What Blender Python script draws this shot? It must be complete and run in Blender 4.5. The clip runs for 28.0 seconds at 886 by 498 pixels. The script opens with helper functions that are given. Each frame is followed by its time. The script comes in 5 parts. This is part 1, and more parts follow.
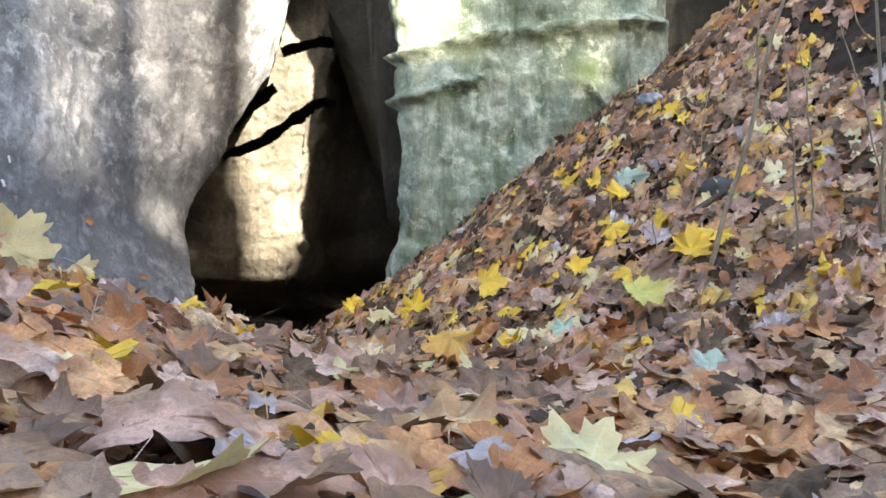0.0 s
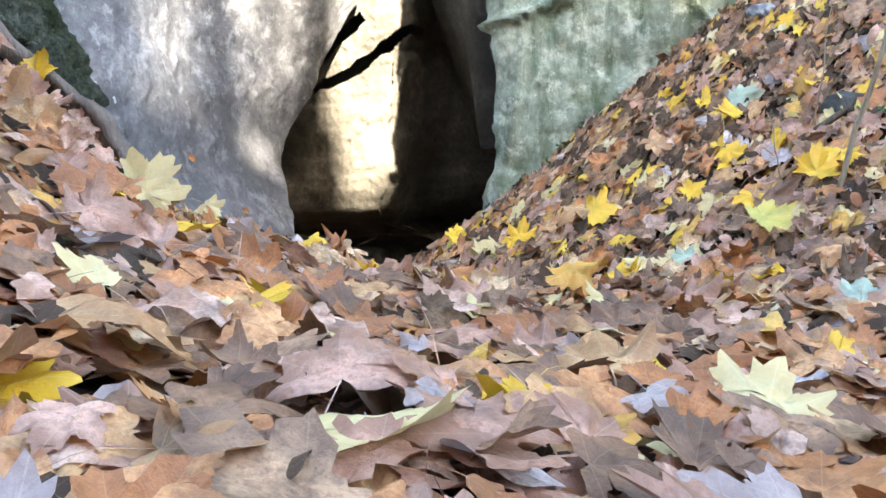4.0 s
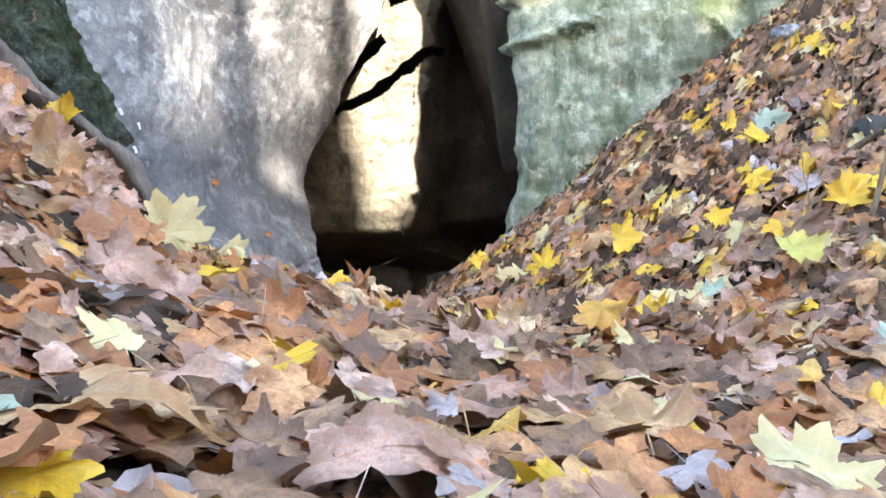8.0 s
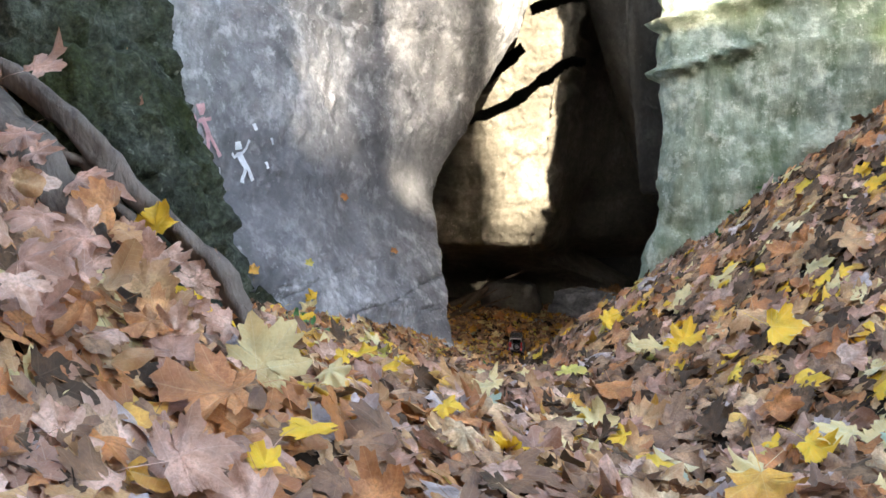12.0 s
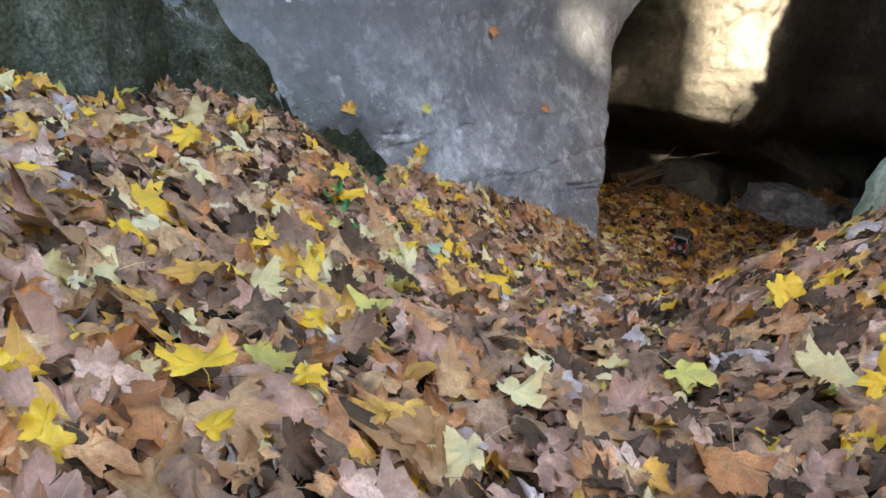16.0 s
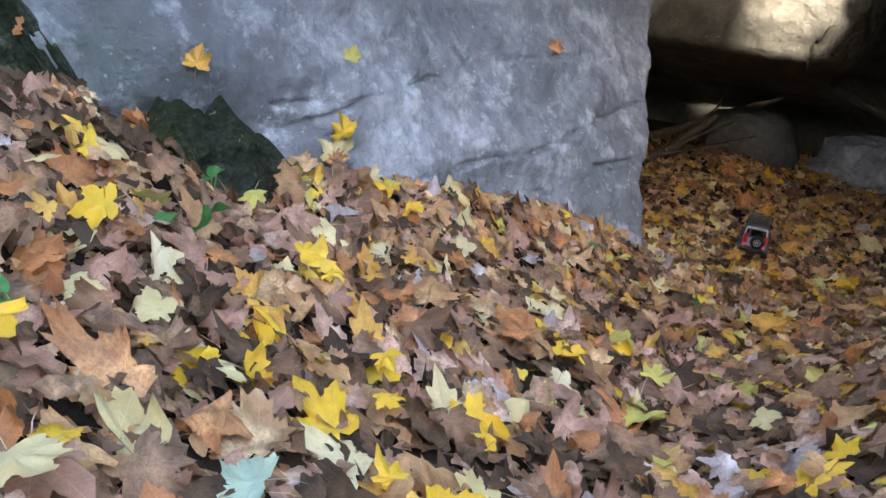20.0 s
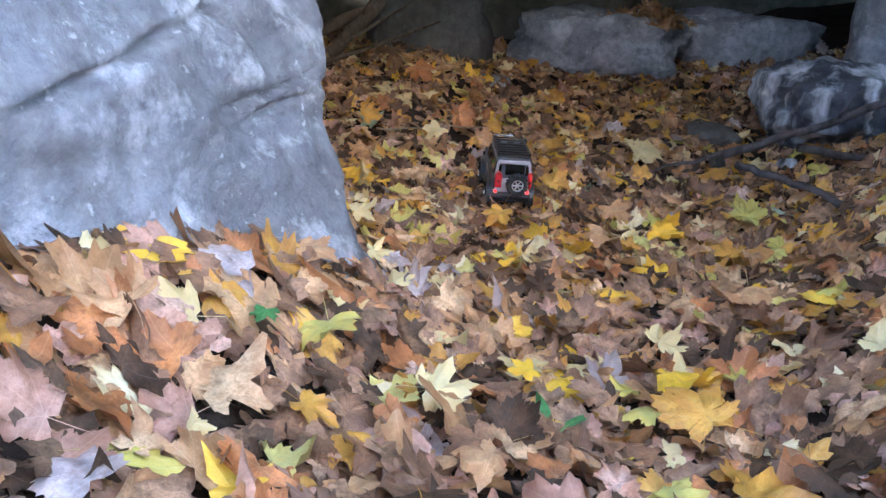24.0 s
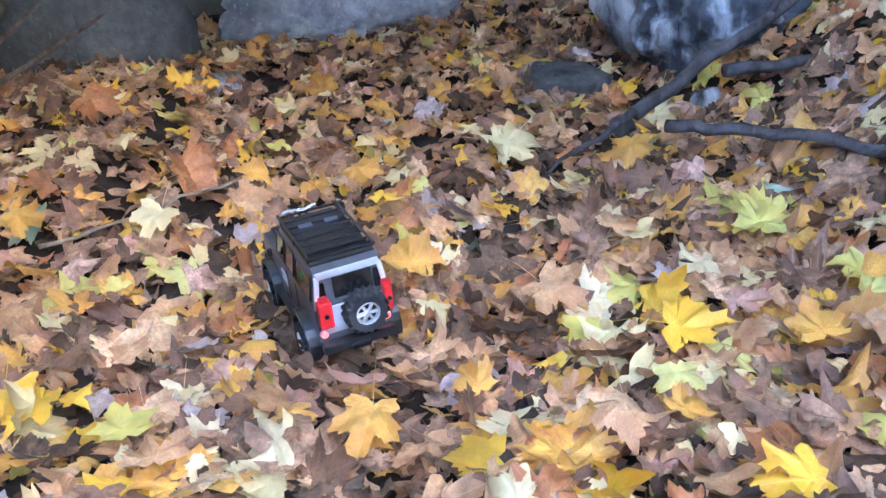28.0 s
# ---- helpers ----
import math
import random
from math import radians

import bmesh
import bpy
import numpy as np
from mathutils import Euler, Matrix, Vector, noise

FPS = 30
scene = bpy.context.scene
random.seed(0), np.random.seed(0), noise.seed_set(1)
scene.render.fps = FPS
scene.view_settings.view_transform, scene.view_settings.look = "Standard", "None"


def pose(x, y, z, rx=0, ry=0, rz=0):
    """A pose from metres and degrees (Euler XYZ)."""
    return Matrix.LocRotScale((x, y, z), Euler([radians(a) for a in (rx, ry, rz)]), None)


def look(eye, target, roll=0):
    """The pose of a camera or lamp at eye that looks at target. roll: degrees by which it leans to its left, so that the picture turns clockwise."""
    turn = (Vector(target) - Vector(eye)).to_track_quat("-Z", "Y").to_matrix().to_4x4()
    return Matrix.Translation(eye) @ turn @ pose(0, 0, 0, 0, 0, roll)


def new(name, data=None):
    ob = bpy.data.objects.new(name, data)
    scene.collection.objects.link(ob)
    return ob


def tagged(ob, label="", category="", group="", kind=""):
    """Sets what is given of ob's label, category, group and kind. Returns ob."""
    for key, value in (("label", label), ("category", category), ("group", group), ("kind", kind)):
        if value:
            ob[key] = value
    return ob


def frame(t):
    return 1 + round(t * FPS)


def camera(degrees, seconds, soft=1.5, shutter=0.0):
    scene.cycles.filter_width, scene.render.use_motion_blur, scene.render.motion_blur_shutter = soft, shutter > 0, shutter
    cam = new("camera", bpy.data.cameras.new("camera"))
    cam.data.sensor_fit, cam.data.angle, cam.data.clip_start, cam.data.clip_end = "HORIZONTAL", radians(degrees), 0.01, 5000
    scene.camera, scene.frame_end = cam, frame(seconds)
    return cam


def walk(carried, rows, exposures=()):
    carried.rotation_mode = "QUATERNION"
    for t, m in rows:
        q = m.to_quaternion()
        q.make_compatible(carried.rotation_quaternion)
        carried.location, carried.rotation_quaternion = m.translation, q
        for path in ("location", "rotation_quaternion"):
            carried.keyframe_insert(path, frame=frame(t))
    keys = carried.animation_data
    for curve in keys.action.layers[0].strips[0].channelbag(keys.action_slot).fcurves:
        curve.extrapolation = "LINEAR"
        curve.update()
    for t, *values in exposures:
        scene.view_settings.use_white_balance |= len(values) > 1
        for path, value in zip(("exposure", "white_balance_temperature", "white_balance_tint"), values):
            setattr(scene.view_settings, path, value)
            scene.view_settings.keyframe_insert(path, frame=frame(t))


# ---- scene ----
cam = camera(55.65, 28.0, soft=1.5)
PATH = [
    (0, (0.01, 0.004, 1.657), (0.024, 2.004, 1.658), -0.7),
    (0.5, (-0.006, 0.012, 1.649), (-0.047, 2.01, 1.594), -1.4),
    (1, (-0.016, 0.02, 1.642), (-0.083, 2.014, 1.501), -2.0),
    (1.5, (-0.033, 0.031, 1.648), (-0.126, 2.02, 1.467), -1.8),
    (2, (-0.035, 0.011, 1.677), (-0.204, 2.003, 1.595), -2.2),
    (2.5, (-0.047, 0.01, 1.714), (-0.276, 1.997, 1.7), -2.2),
    (3, (-0.058, 0.018, 1.683), (-0.283, 2.003, 1.6), -2.3),
    (3.5, (-0.079, 0.03, 1.676), (-0.282, 2.015, 1.537), -2.0),
    (5.5, (-0.103, 0.055, 1.71), (-0.29, 2.036, 1.512), -3.6),
    (6, (-0.106, 0.063, 1.75), (-0.332, 2.041, 1.558), -3.8),
    (6.5, (-0.107, 0.073, 1.741), (-0.368, 2.046, 1.544), -3.7),
    (7, (-0.097, 0.068, 1.734), (-0.347, 2.044, 1.545), -3.4),
    (7.5, (-0.096, 0.067, 1.739), (-0.339, 2.047, 1.584), -3.1),
    (8, (-0.103, 0.072, 1.738), (-0.347, 2.053, 1.609), -2.8),
    (8.5, (-0.102, 0.072, 1.733), (-0.337, 2.053, 1.603), -2.8),
    (9, (-0.099, 0.066, 1.729), (-0.318, 2.049, 1.583), -2.4),
    (9.5, (-0.103, 0.073, 1.728), (-0.301, 2.057, 1.571), -1.4),
    (10, (-0.105, 0.109, 1.742), (-0.38, 2.08, 1.544), 0.9),
    (10.5, (-0.12, 0.237, 1.753), (-0.556, 2.171, 1.495), 2.5),
    (11, (-0.146, 0.34, 1.898), (-0.659, 2.265, 1.714), 2.2),
    (11.5, (-0.147, 0.369, 2.0), (-0.689, 2.289, 1.855), -0.2),
    (13.5, (-0.113, 0.677, 2.231), (-0.651, 2.582, 1.951), 0.4),
    (14, (-0.06, 0.813, 2.204), (-0.583, 2.698, 1.789), 1.6),
    (14.5, (-0.11, 1.152, 2.186), (-0.716, 2.996, 1.704), 4.2),
    (15, (-0.072, 1.442, 2.171), (-0.826, 3.234, 1.702), 5.9),
    (15.5, (-0.059, 1.733, 2.161), (-0.903, 3.474, 1.655), 7.2),
    (16, (-0.228, 2.092, 2.159), (-1.14, 3.781, 1.598), 8.0),
    (16.5, (-0.279, 2.485, 2.129), (-1.274, 4.106, 1.509), 8.3),
    (17, (-0.426, 2.853, 2.095), (-1.498, 4.408, 1.438), 9.6),
    (17.5, (-0.545, 3.189, 2.051), (-1.665, 4.711, 1.394), 11.8),
    (18, (-0.668, 3.495, 2.01), (-1.827, 4.994, 1.37), 12.3),
    (18.5, (-0.84, 3.726, 1.959), (-1.997, 5.225, 1.316), 9.9),
    (19, (-0.946, 3.984, 1.926), (-2.042, 5.525, 1.274), 7.6),
    (19.5, (-1.101, 4.229, 1.872), (-2.139, 5.807, 1.214), 7.0),
    (20, (-1.264, 4.461, 1.846), (-2.167, 6.115, 1.177), 5.4),
    (20.5, (-1.429, 4.741, 1.798), (-2.206, 6.447, 1.102), 2.4),
    (21, (-1.615, 5.008, 1.725), (-2.28, 6.736, 0.968), -0.7),
    (21.5, (-1.791, 5.282, 1.688), (-2.238, 7.057, 0.882), -1.4),
    (23.5, (-2.046, 6.564, 1.41), (-2.209, 8.369, 0.566), -0.1),
    (24, (-2.093, 6.948, 1.299), (-2.219, 8.779, 0.503), 2.7),
    (24.5, (-2.093, 7.277, 1.165), (-2.241, 9.122, 0.406), 6.0),
    (25, (-2.114, 7.571, 1.106), (-2.224, 9.411, 0.331), 6.7),
    (25.5, (-2.176, 7.812, 1.132), (-2.229, 9.661, 0.372), 2.8),
    (26, (-2.205, 8.114, 1.094), (-2.198, 9.972, 0.353), 0.6),
    (26.5, (-2.289, 8.413, 1.1), (-2.115, 10.263, 0.36), -1.6),
    (27, (-2.251, 8.622, 1.082), (-1.874, 10.406, 0.26), -4.9),
    (27.5, (-2.258, 8.78, 1.024), (-1.862, 10.527, 0.134), -4.9),
    (28, (-2.197, 8.862, 1.015), (-1.784, 10.592, 0.1), -8.2),
]
walk(cam, [(t, look(eye, target, roll)) for t, eye, target, roll in PATH], [(0.0, 3.5, 7100, 10), (3.0, 3.85, 6900, 10), (8.0, 4.0, 6900, 10), (11.0, 3.7, 7300, 10), (14.0, 3.5, 7000, 10), (17.0, 3.6, 7200, 10), (19.0, 3.75, 6700, 10), (20.0, 3.85, 6500, 10), (21.0, 4.2, 6100, 10), (24.0, 4.78, 5600, 10), (25.0, 5.12, 5800, 10), (26.0, 5.45, 6000, 10), (27.0, 6.05, 5200, 10), (28.0, 5.9, 4900, 10)])

# ---- light ----
SUN_AZ, SUN_EL = 20.0, 20.0  # degrees: to the right of straight behind the start, and up
sun_way = Vector((math.sin(radians(SUN_AZ)) * math.cos(radians(SUN_EL)), -math.cos(radians(SUN_AZ)) * math.cos(radians(SUN_EL)), math.sin(radians(SUN_EL))))
world = bpy.data.worlds.new("sky")
scene.world = world
world.use_nodes = True
wn = world.node_tree
sky = wn.nodes.new("ShaderNodeTexSky")
sky.sky_type, sky.sun_disc = "NISHITA", False
sky.sun_elevation, sky.sun_rotation = radians(SUN_EL), math.atan2(sun_way.x, sun_way.y)
wn.nodes["Background"].inputs["Strength"].default_value = 0.15
wn.links.new(sky.outputs["Color"], wn.nodes["Background"].inputs["Color"])
sun = new("sun", bpy.data.lights.new("sun", "SUN"))
sun.data.energy, sun.data.angle, sun.data.color = 2.4, radians(0.9), (1.0, 0.93, 0.8)
sun.matrix_world = look(sun_way * 40, (0, 0, 0))


# ---- materials ----
def material(name):
    m = bpy.data.materials.new(name)
    m.use_nodes = True
    return m, m.node_tree.nodes, m.node_tree.links, m.node_tree.nodes["Principled BSDF"]


def node(nodes, kind, **values):
    n = nodes.new("ShaderNode" + kind)
    for key, value in values.items():
        n.inputs[key.replace("_", " ")].default_value = value
    return n


def noise_tex(nodes, links, scale, detail=6.0, rough=0.6, stretch=None, distort=0.0):
    t = node(nodes, "TexNoise", Scale=scale, Detail=detail, Roughness=rough, Distortion=distort)
    c = nodes.new("ShaderNodeTexCoord")
    if stretch:
        m = node(nodes, "Mapping", Scale=stretch)
        links.new(c.outputs["Object"], m.inputs["Vector"])
        links.new(m.outputs["Vector"], t.inputs["Vector"])
    else:
        links.new(c.outputs["Object"], t.inputs["Vector"])
    return t.outputs["Fac"]


def ramp(nodes, links, fac, stops, constant=False):
    r = nodes.new("ShaderNodeValToRGB")
    r.color_ramp.interpolation = "CONSTANT" if constant else "LINEAR"
    e = r.color_ramp.elements
    while len(e) < len(stops):
        e.new(0.5)
    for s, (at, colour) in zip(e, stops):
        s.position = at
        s.color = (*colour, 1) if len(colour) == 3 else colour
    links.new(fac, r.inputs["Fac"])
    return r.outputs["Color"]


def mix(nodes, links, fac, a, b, how="MIX"):
    m = nodes.new("ShaderNodeMix")
    m.data_type, m.blend_type = "RGBA", how
    for socket, value in ((m.inputs[0], fac), (m.inputs[6], a), (m.inputs[7], b)):
        if isinstance(value, (int, float)):
            socket.default_value = value
        elif isinstance(value, tuple):
            socket.default_value = (*value, 1)
        else:
            links.new(value, socket)
    return m.outputs[2]


def bump(nodes, links, height, strength, distance, below=None):
    b = node(nodes, "Bump", Strength=strength, Distance=distance)
    links.new(height, b.inputs["Height"])
    if below:
        links.new(below, b.inputs["Normal"])
    return b.outputs["Normal"]


def stone(name, dark, mid, light, stain, streak=0.5, rough=0.85, moss=None, moss_amount=0.5, lichen=None, grain=1.0, algae=None, run_at=0.48, dark_belt=None):
    m, n, l, p = material(name)
    big = noise_tex(n, l, 1.3, 8, 0.65, distort=0.1)
    fine = noise_tex(n, l, 14.0, 10, 0.7)
    run = noise_tex(n, l, 2.2, 5, 0.6, stretch=(2.4, 2.4, 0.32))
    c = ramp(n, l, big, [(0.3, dark), (0.5, mid), (0.68, light)])
    c = mix(n, l, ramp(n, l, fine, [(0.36, (0, 0, 0)), (0.62, (1, 1, 1))]), mix(n, l, 0.6, c, dark), c)
    c = mix(n, l, ramp(n, l, run, [(run_at, (0, 0, 0)), (run_at + 0.18, (streak,) * 3)]), c, stain)
    if lichen:
        c = mix(n, l, ramp(n, l, noise_tex(n, l, 5.5, 9, 0.68), [(0.52, (0, 0, 0)), (0.66, (0.75,) * 3)]), c, lichen)
    speck = noise_tex(n, l, 30.0, 3, 0.5)
    c = mix(n, l, ramp(n, l, speck, [(0.66, (0, 0, 0)), (0.72, (0.6,) * 3)]), c, light)
    if algae:  # a thin green film over the shaded southern end of the face
        spot = node(n, "SeparateXYZ")
        l.new(n.new("ShaderNodeTexCoord").outputs["Object"], spot.inputs[0])
        reach = n.new("ShaderNodeMath")
        reach.operation = "MULTIPLY_ADD"
        l.new(noise_tex(n, l, 2.6, 6, 0.7), reach.inputs[0])
        reach.inputs[1].default_value = 2.4
        l.new(spot.outputs["Y"], reach.inputs[2])
        film = node(n, "MapRange", From_Min=8.1, From_Max=7.0, To_Min=0.0, To_Max=0.45)
        l.new(reach.outputs[0], film.inputs["Value"])
        c = mix(n, l, film.outputs["Result"], c, algae)
    if dark_belt:  # a darker belt at mid height, its edge broken by noise
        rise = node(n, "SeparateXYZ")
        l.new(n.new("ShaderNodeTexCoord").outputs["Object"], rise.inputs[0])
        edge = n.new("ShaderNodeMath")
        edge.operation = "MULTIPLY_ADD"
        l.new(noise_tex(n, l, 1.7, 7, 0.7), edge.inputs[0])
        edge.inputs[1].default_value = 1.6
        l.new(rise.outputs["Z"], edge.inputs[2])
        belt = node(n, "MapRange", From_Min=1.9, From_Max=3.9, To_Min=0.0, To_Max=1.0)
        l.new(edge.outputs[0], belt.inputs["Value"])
        c = mix(n, l, ramp(n, l, belt.outputs["Result"], [(0.05, (0, 0, 0)), (0.25, (0.6,) * 3), (0.7, (0.55,) * 3), (0.95, (0, 0, 0))]), c, dark_belt)
    if moss:
        c = mix(n, l, ramp(n, l, noise_tex(n, l, 1.8, 8, 0.7), [(0.62 - moss_amount * 0.3, (0, 0, 0)), (0.8 - moss_amount * 0.3, (0.9,) * 3)]), c, moss)
    if moss and moss_amount > 0.6:  # tufts and bare specks
        c = mix(n, l, 1.0, c, ramp(n, l, noise_tex(n, l, 48.0, 5, 0.75), [(0.32, (0.4,) * 3), (0.5, (0.95,) * 3), (0.68, (1.7,) * 3)]), "MULTIPLY")
    l.new(c, p.inputs["Base Color"])
    p.inputs["Roughness"].default_value, p.inputs["Specular IOR Level"].default_value = rough, 0.1 if moss_amount > 0.6 else 0.35
    low = bump(n, l, noise_tex(n, l, 6.0, 8, 0.65, stretch=(1, 1, grain), distort=0.15), 0.9, 0.07)
    l.new(bump(n, l, fine, 0.85, 0.024, low), p.inputs["Normal"])
    return m


GREY_ROCK = stone("grey_sandstone", (0.14, 0.14, 0.15), (0.36, 0.36, 0.38), (0.7, 0.695, 0.705), (0.2, 0.195, 0.2), 0.3, lichen=(0.74, 0.74, 0.77), algae=(0.2, 0.25, 0.19), dark_belt=(0.13, 0.13, 0.14))
GREEN_ROCK = stone("green_sandstone", (0.15, 0.185, 0.13), (0.42, 0.47, 0.36), (0.74, 0.77, 0.63), (0.11, 0.155, 0.09), 0.85, moss=(0.09, 0.13, 0.05), moss_amount=0.34, lichen=(0.76, 0.8, 0.66), grain=0.3)
CAVE_ROCK = stone("tan_sandstone", (0.11, 0.097, 0.078), (0.23, 0.207, 0.168), (0.4, 0.362, 0.3), (0.13, 0.115, 0.09), 0.4)
MOSS_ROCK = stone("mossy_sandstone", (0.022, 0.025, 0.018), (0.075, 0.08, 0.06), (0.24, 0.25, 0.2), (0.03, 0.04, 0.016), 0.5, moss=(0.036, 0.042, 0.013), moss_amount=0.61, grain=0.8)
BOULDER_ROCK = stone("boulder_stone", (0.14, 0.145, 0.16), (0.42, 0.43, 0.46), (0.74, 0.75, 0.78), (0.12, 0.12, 0.13), 0.5, lichen=(0.72, 0.73, 0.76))
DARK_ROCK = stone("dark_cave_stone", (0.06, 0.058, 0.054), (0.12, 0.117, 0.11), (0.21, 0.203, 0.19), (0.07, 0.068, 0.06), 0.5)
LIME_ROCK = stone("lime_streaked_stone", (0.035, 0.04, 0.05), (0.09, 0.095, 0.115), (0.3, 0.32, 0.36), (0.8, 0.82, 0.87), 0.95, rough=0.6, run_at=0.455)


def plain(name, colour, rough=0.5, metal=0.0, vary=0.15, scale=20.0, relief=0.0):
    m, n, l, p = material(name)
    f = noise_tex(n, l, scale, 6, 0.65)
    dark = tuple(v * (1 - vary) for v in colour)
    pale = tuple(min(1, v * (1 + vary)) for v in colour)
    l.new(ramp(n, l, f, [(0.3, dark), (0.7, pale)]), p.inputs["Base Color"])
    p.inputs["Roughness"].default_value, p.inputs["Metallic"].default_value = rough, metal
    if relief:
        l.new(bump(n, l, f, 0.6, relief), p.inputs["Normal"])
    return m


SOIL = plain("dark_forest_soil", (0.036, 0.025, 0.018), 0.95, 0, 0.6, 9.0, 0.03)
SOIL.node_tree.nodes["Principled BSDF"].inputs["Specular IOR Level"].default_value = 0.15


def bark(name, dark, light, moss=None):
    m, n, l, p = material(name)
    f = noise_tex(n, l, 9.0, 8, 0.7, stretch=(2.0, 2.0, 0.5))
    c = ramp(n, l, f, [(0.3, dark), (0.65, light)])
    if moss:
        c = mix(n, l, ramp(n, l, noise_tex(n, l, 3.0, 6, 0.65), [(0.38, (0, 0, 0)), (0.55, (0.95,) * 3)]), c, moss)
    l.new(c, p.inputs["Base Color"])
    p.inputs["Roughness"].default_value, p.inputs["Specular IOR Level"].default_value = 0.9, 0.15
    l.new(bump(n, l, f, 0.9, 0.03), p.inputs["Normal"])
    return m


MOSSY_BARK = bark("mossy_bark", (0.03, 0.026, 0.02), (0.1, 0.085, 0.065), (0.03, 0.045, 0.014))
ROOT_BARK = bark("grey_root_bark", (0.07, 0.055, 0.045), (0.25, 0.2, 0.165))
DARK_BARK = bark("dark_wet_bark", (0.045, 0.04, 0.04), (0.15, 0.135, 0.135))
LOG_BARK = bark("brown_dead_wood", (0.06, 0.045, 0.035), (0.19, 0.145, 0.105))
TWIG = bark("pale_twig", (0.2, 0.15, 0.1), (0.42, 0.34, 0.24))


def leaf_material(name, base, rim, spot, vein, rough=0.4, gloss=0.5, vary=0.35, wear=1.0):
    """A dry leaf: colour that varies from leaf to leaf, blotches, pale veins that run from the stalk into the lobes."""
    m, n, l, p = material(name)
    geo = n.new("ShaderNodeNewGeometry")
    island = geo.outputs["Random Per Island"]
    c = ramp(n, l, island, [(0.0, tuple(v * (1 - vary) for v in base)), (0.5, base), (1.0, rim)])
    blot = noise_tex(n, l, 28.0, 6, 0.66)
    c = mix(n, l, ramp(n, l, blot, [(0.48, (0, 0, 0)), (0.64, (0.7 * wear,) * 3)]), c, spot)
    tone = noise_tex(n, l, 13.0, 4, 0.6)
    c = mix(n, l, 1.0, c, ramp(n, l, tone, [(0.34, (1 - 0.55 * wear,) * 3), (0.5, (0.98,) * 3), (0.66, (1 + 0.32 * wear,) * 3)]), "MULTIPLY")
    mottle = noise_tex(n, l, 130.0, 4, 0.7)
    c = mix(n, l, ramp(n, l, mottle, [(0.38, (0.5 * wear,) * 3), (0.53, (0, 0, 0))]), c, spot)
    uv = n.new("ShaderNodeUVMap")
    uv.uv_map = "leaf"
    sep = n.new("ShaderNodeSeparateXYZ")
    l.new(uv.outputs["UV"], sep.inputs[0])

    def calc(op, a, b=None):
        k = n.new("ShaderNodeMath")
        k.operation = op
        for s, v in zip(k.inputs, (a, b)):
            if isinstance(v, (int, float)):
                s.default_value = v
            elif v is not None:
                l.new(v, s)
        return k.outputs[0]

    angle = calc("ARCTAN2", sep.outputs[0], sep.outputs[1])
    near = calc("PINGPONG", angle, 0.39)
    rad = calc("SQRT", calc("ADD", calc("MULTIPLY", sep.outputs[0], sep.outputs[0]), calc("MULTIPLY", sep.outputs[1], sep.outputs[1])))
    edge = calc("ADD", rad, calc("MULTIPLY", noise_tex(n, l, 17.0, 3, 0.6), 0.9))  # margins that dried first
    c = mix(n, l, ramp(n, l, edge, [(0.72, (0, 0, 0)), (1.15, (0.6 * wear,) * 3)]), c, spot)
    wide = calc("MULTIPLY", near, rad)
    main = calc("LESS_THAN", wide, 0.0055)
    side = calc("LESS_THAN", calc("PINGPONG", calc("ADD", rad, calc("MULTIPLY", near, -0.55)), 0.05), 0.0045)
    veins = calc("MAXIMUM", calc("MULTIPLY", main, 0.2), calc("MULTIPLY", side, 0.1))
    c = mix(n, l, veins, c, vein)
    l.new(c, p.inputs["Base Color"])
    p.inputs["Roughness"].default_value, p.inputs["Specular IOR Level"].default_value = rough, gloss
    l.new(bump(n, l, calc("ADD", calc("MULTIPLY", veins, 2.0), calc("ADD", blot, mottle)), 0.6, 0.005), p.inputs["Normal"])
    out = n["Material Output"]
    thin = n.new("ShaderNodeBsdfTranslucent")
    l.new(c, thin.inputs["Color"])
    both = n.new("ShaderNodeMixShader")
    both.inputs[0].default_value = 0.15
    l.new(p.outputs[0], both.inputs[1])
    l.new(thin.outputs[0], both.inputs[2])
    l.new(both.outputs[0], out.inputs["Surface"])
    return m


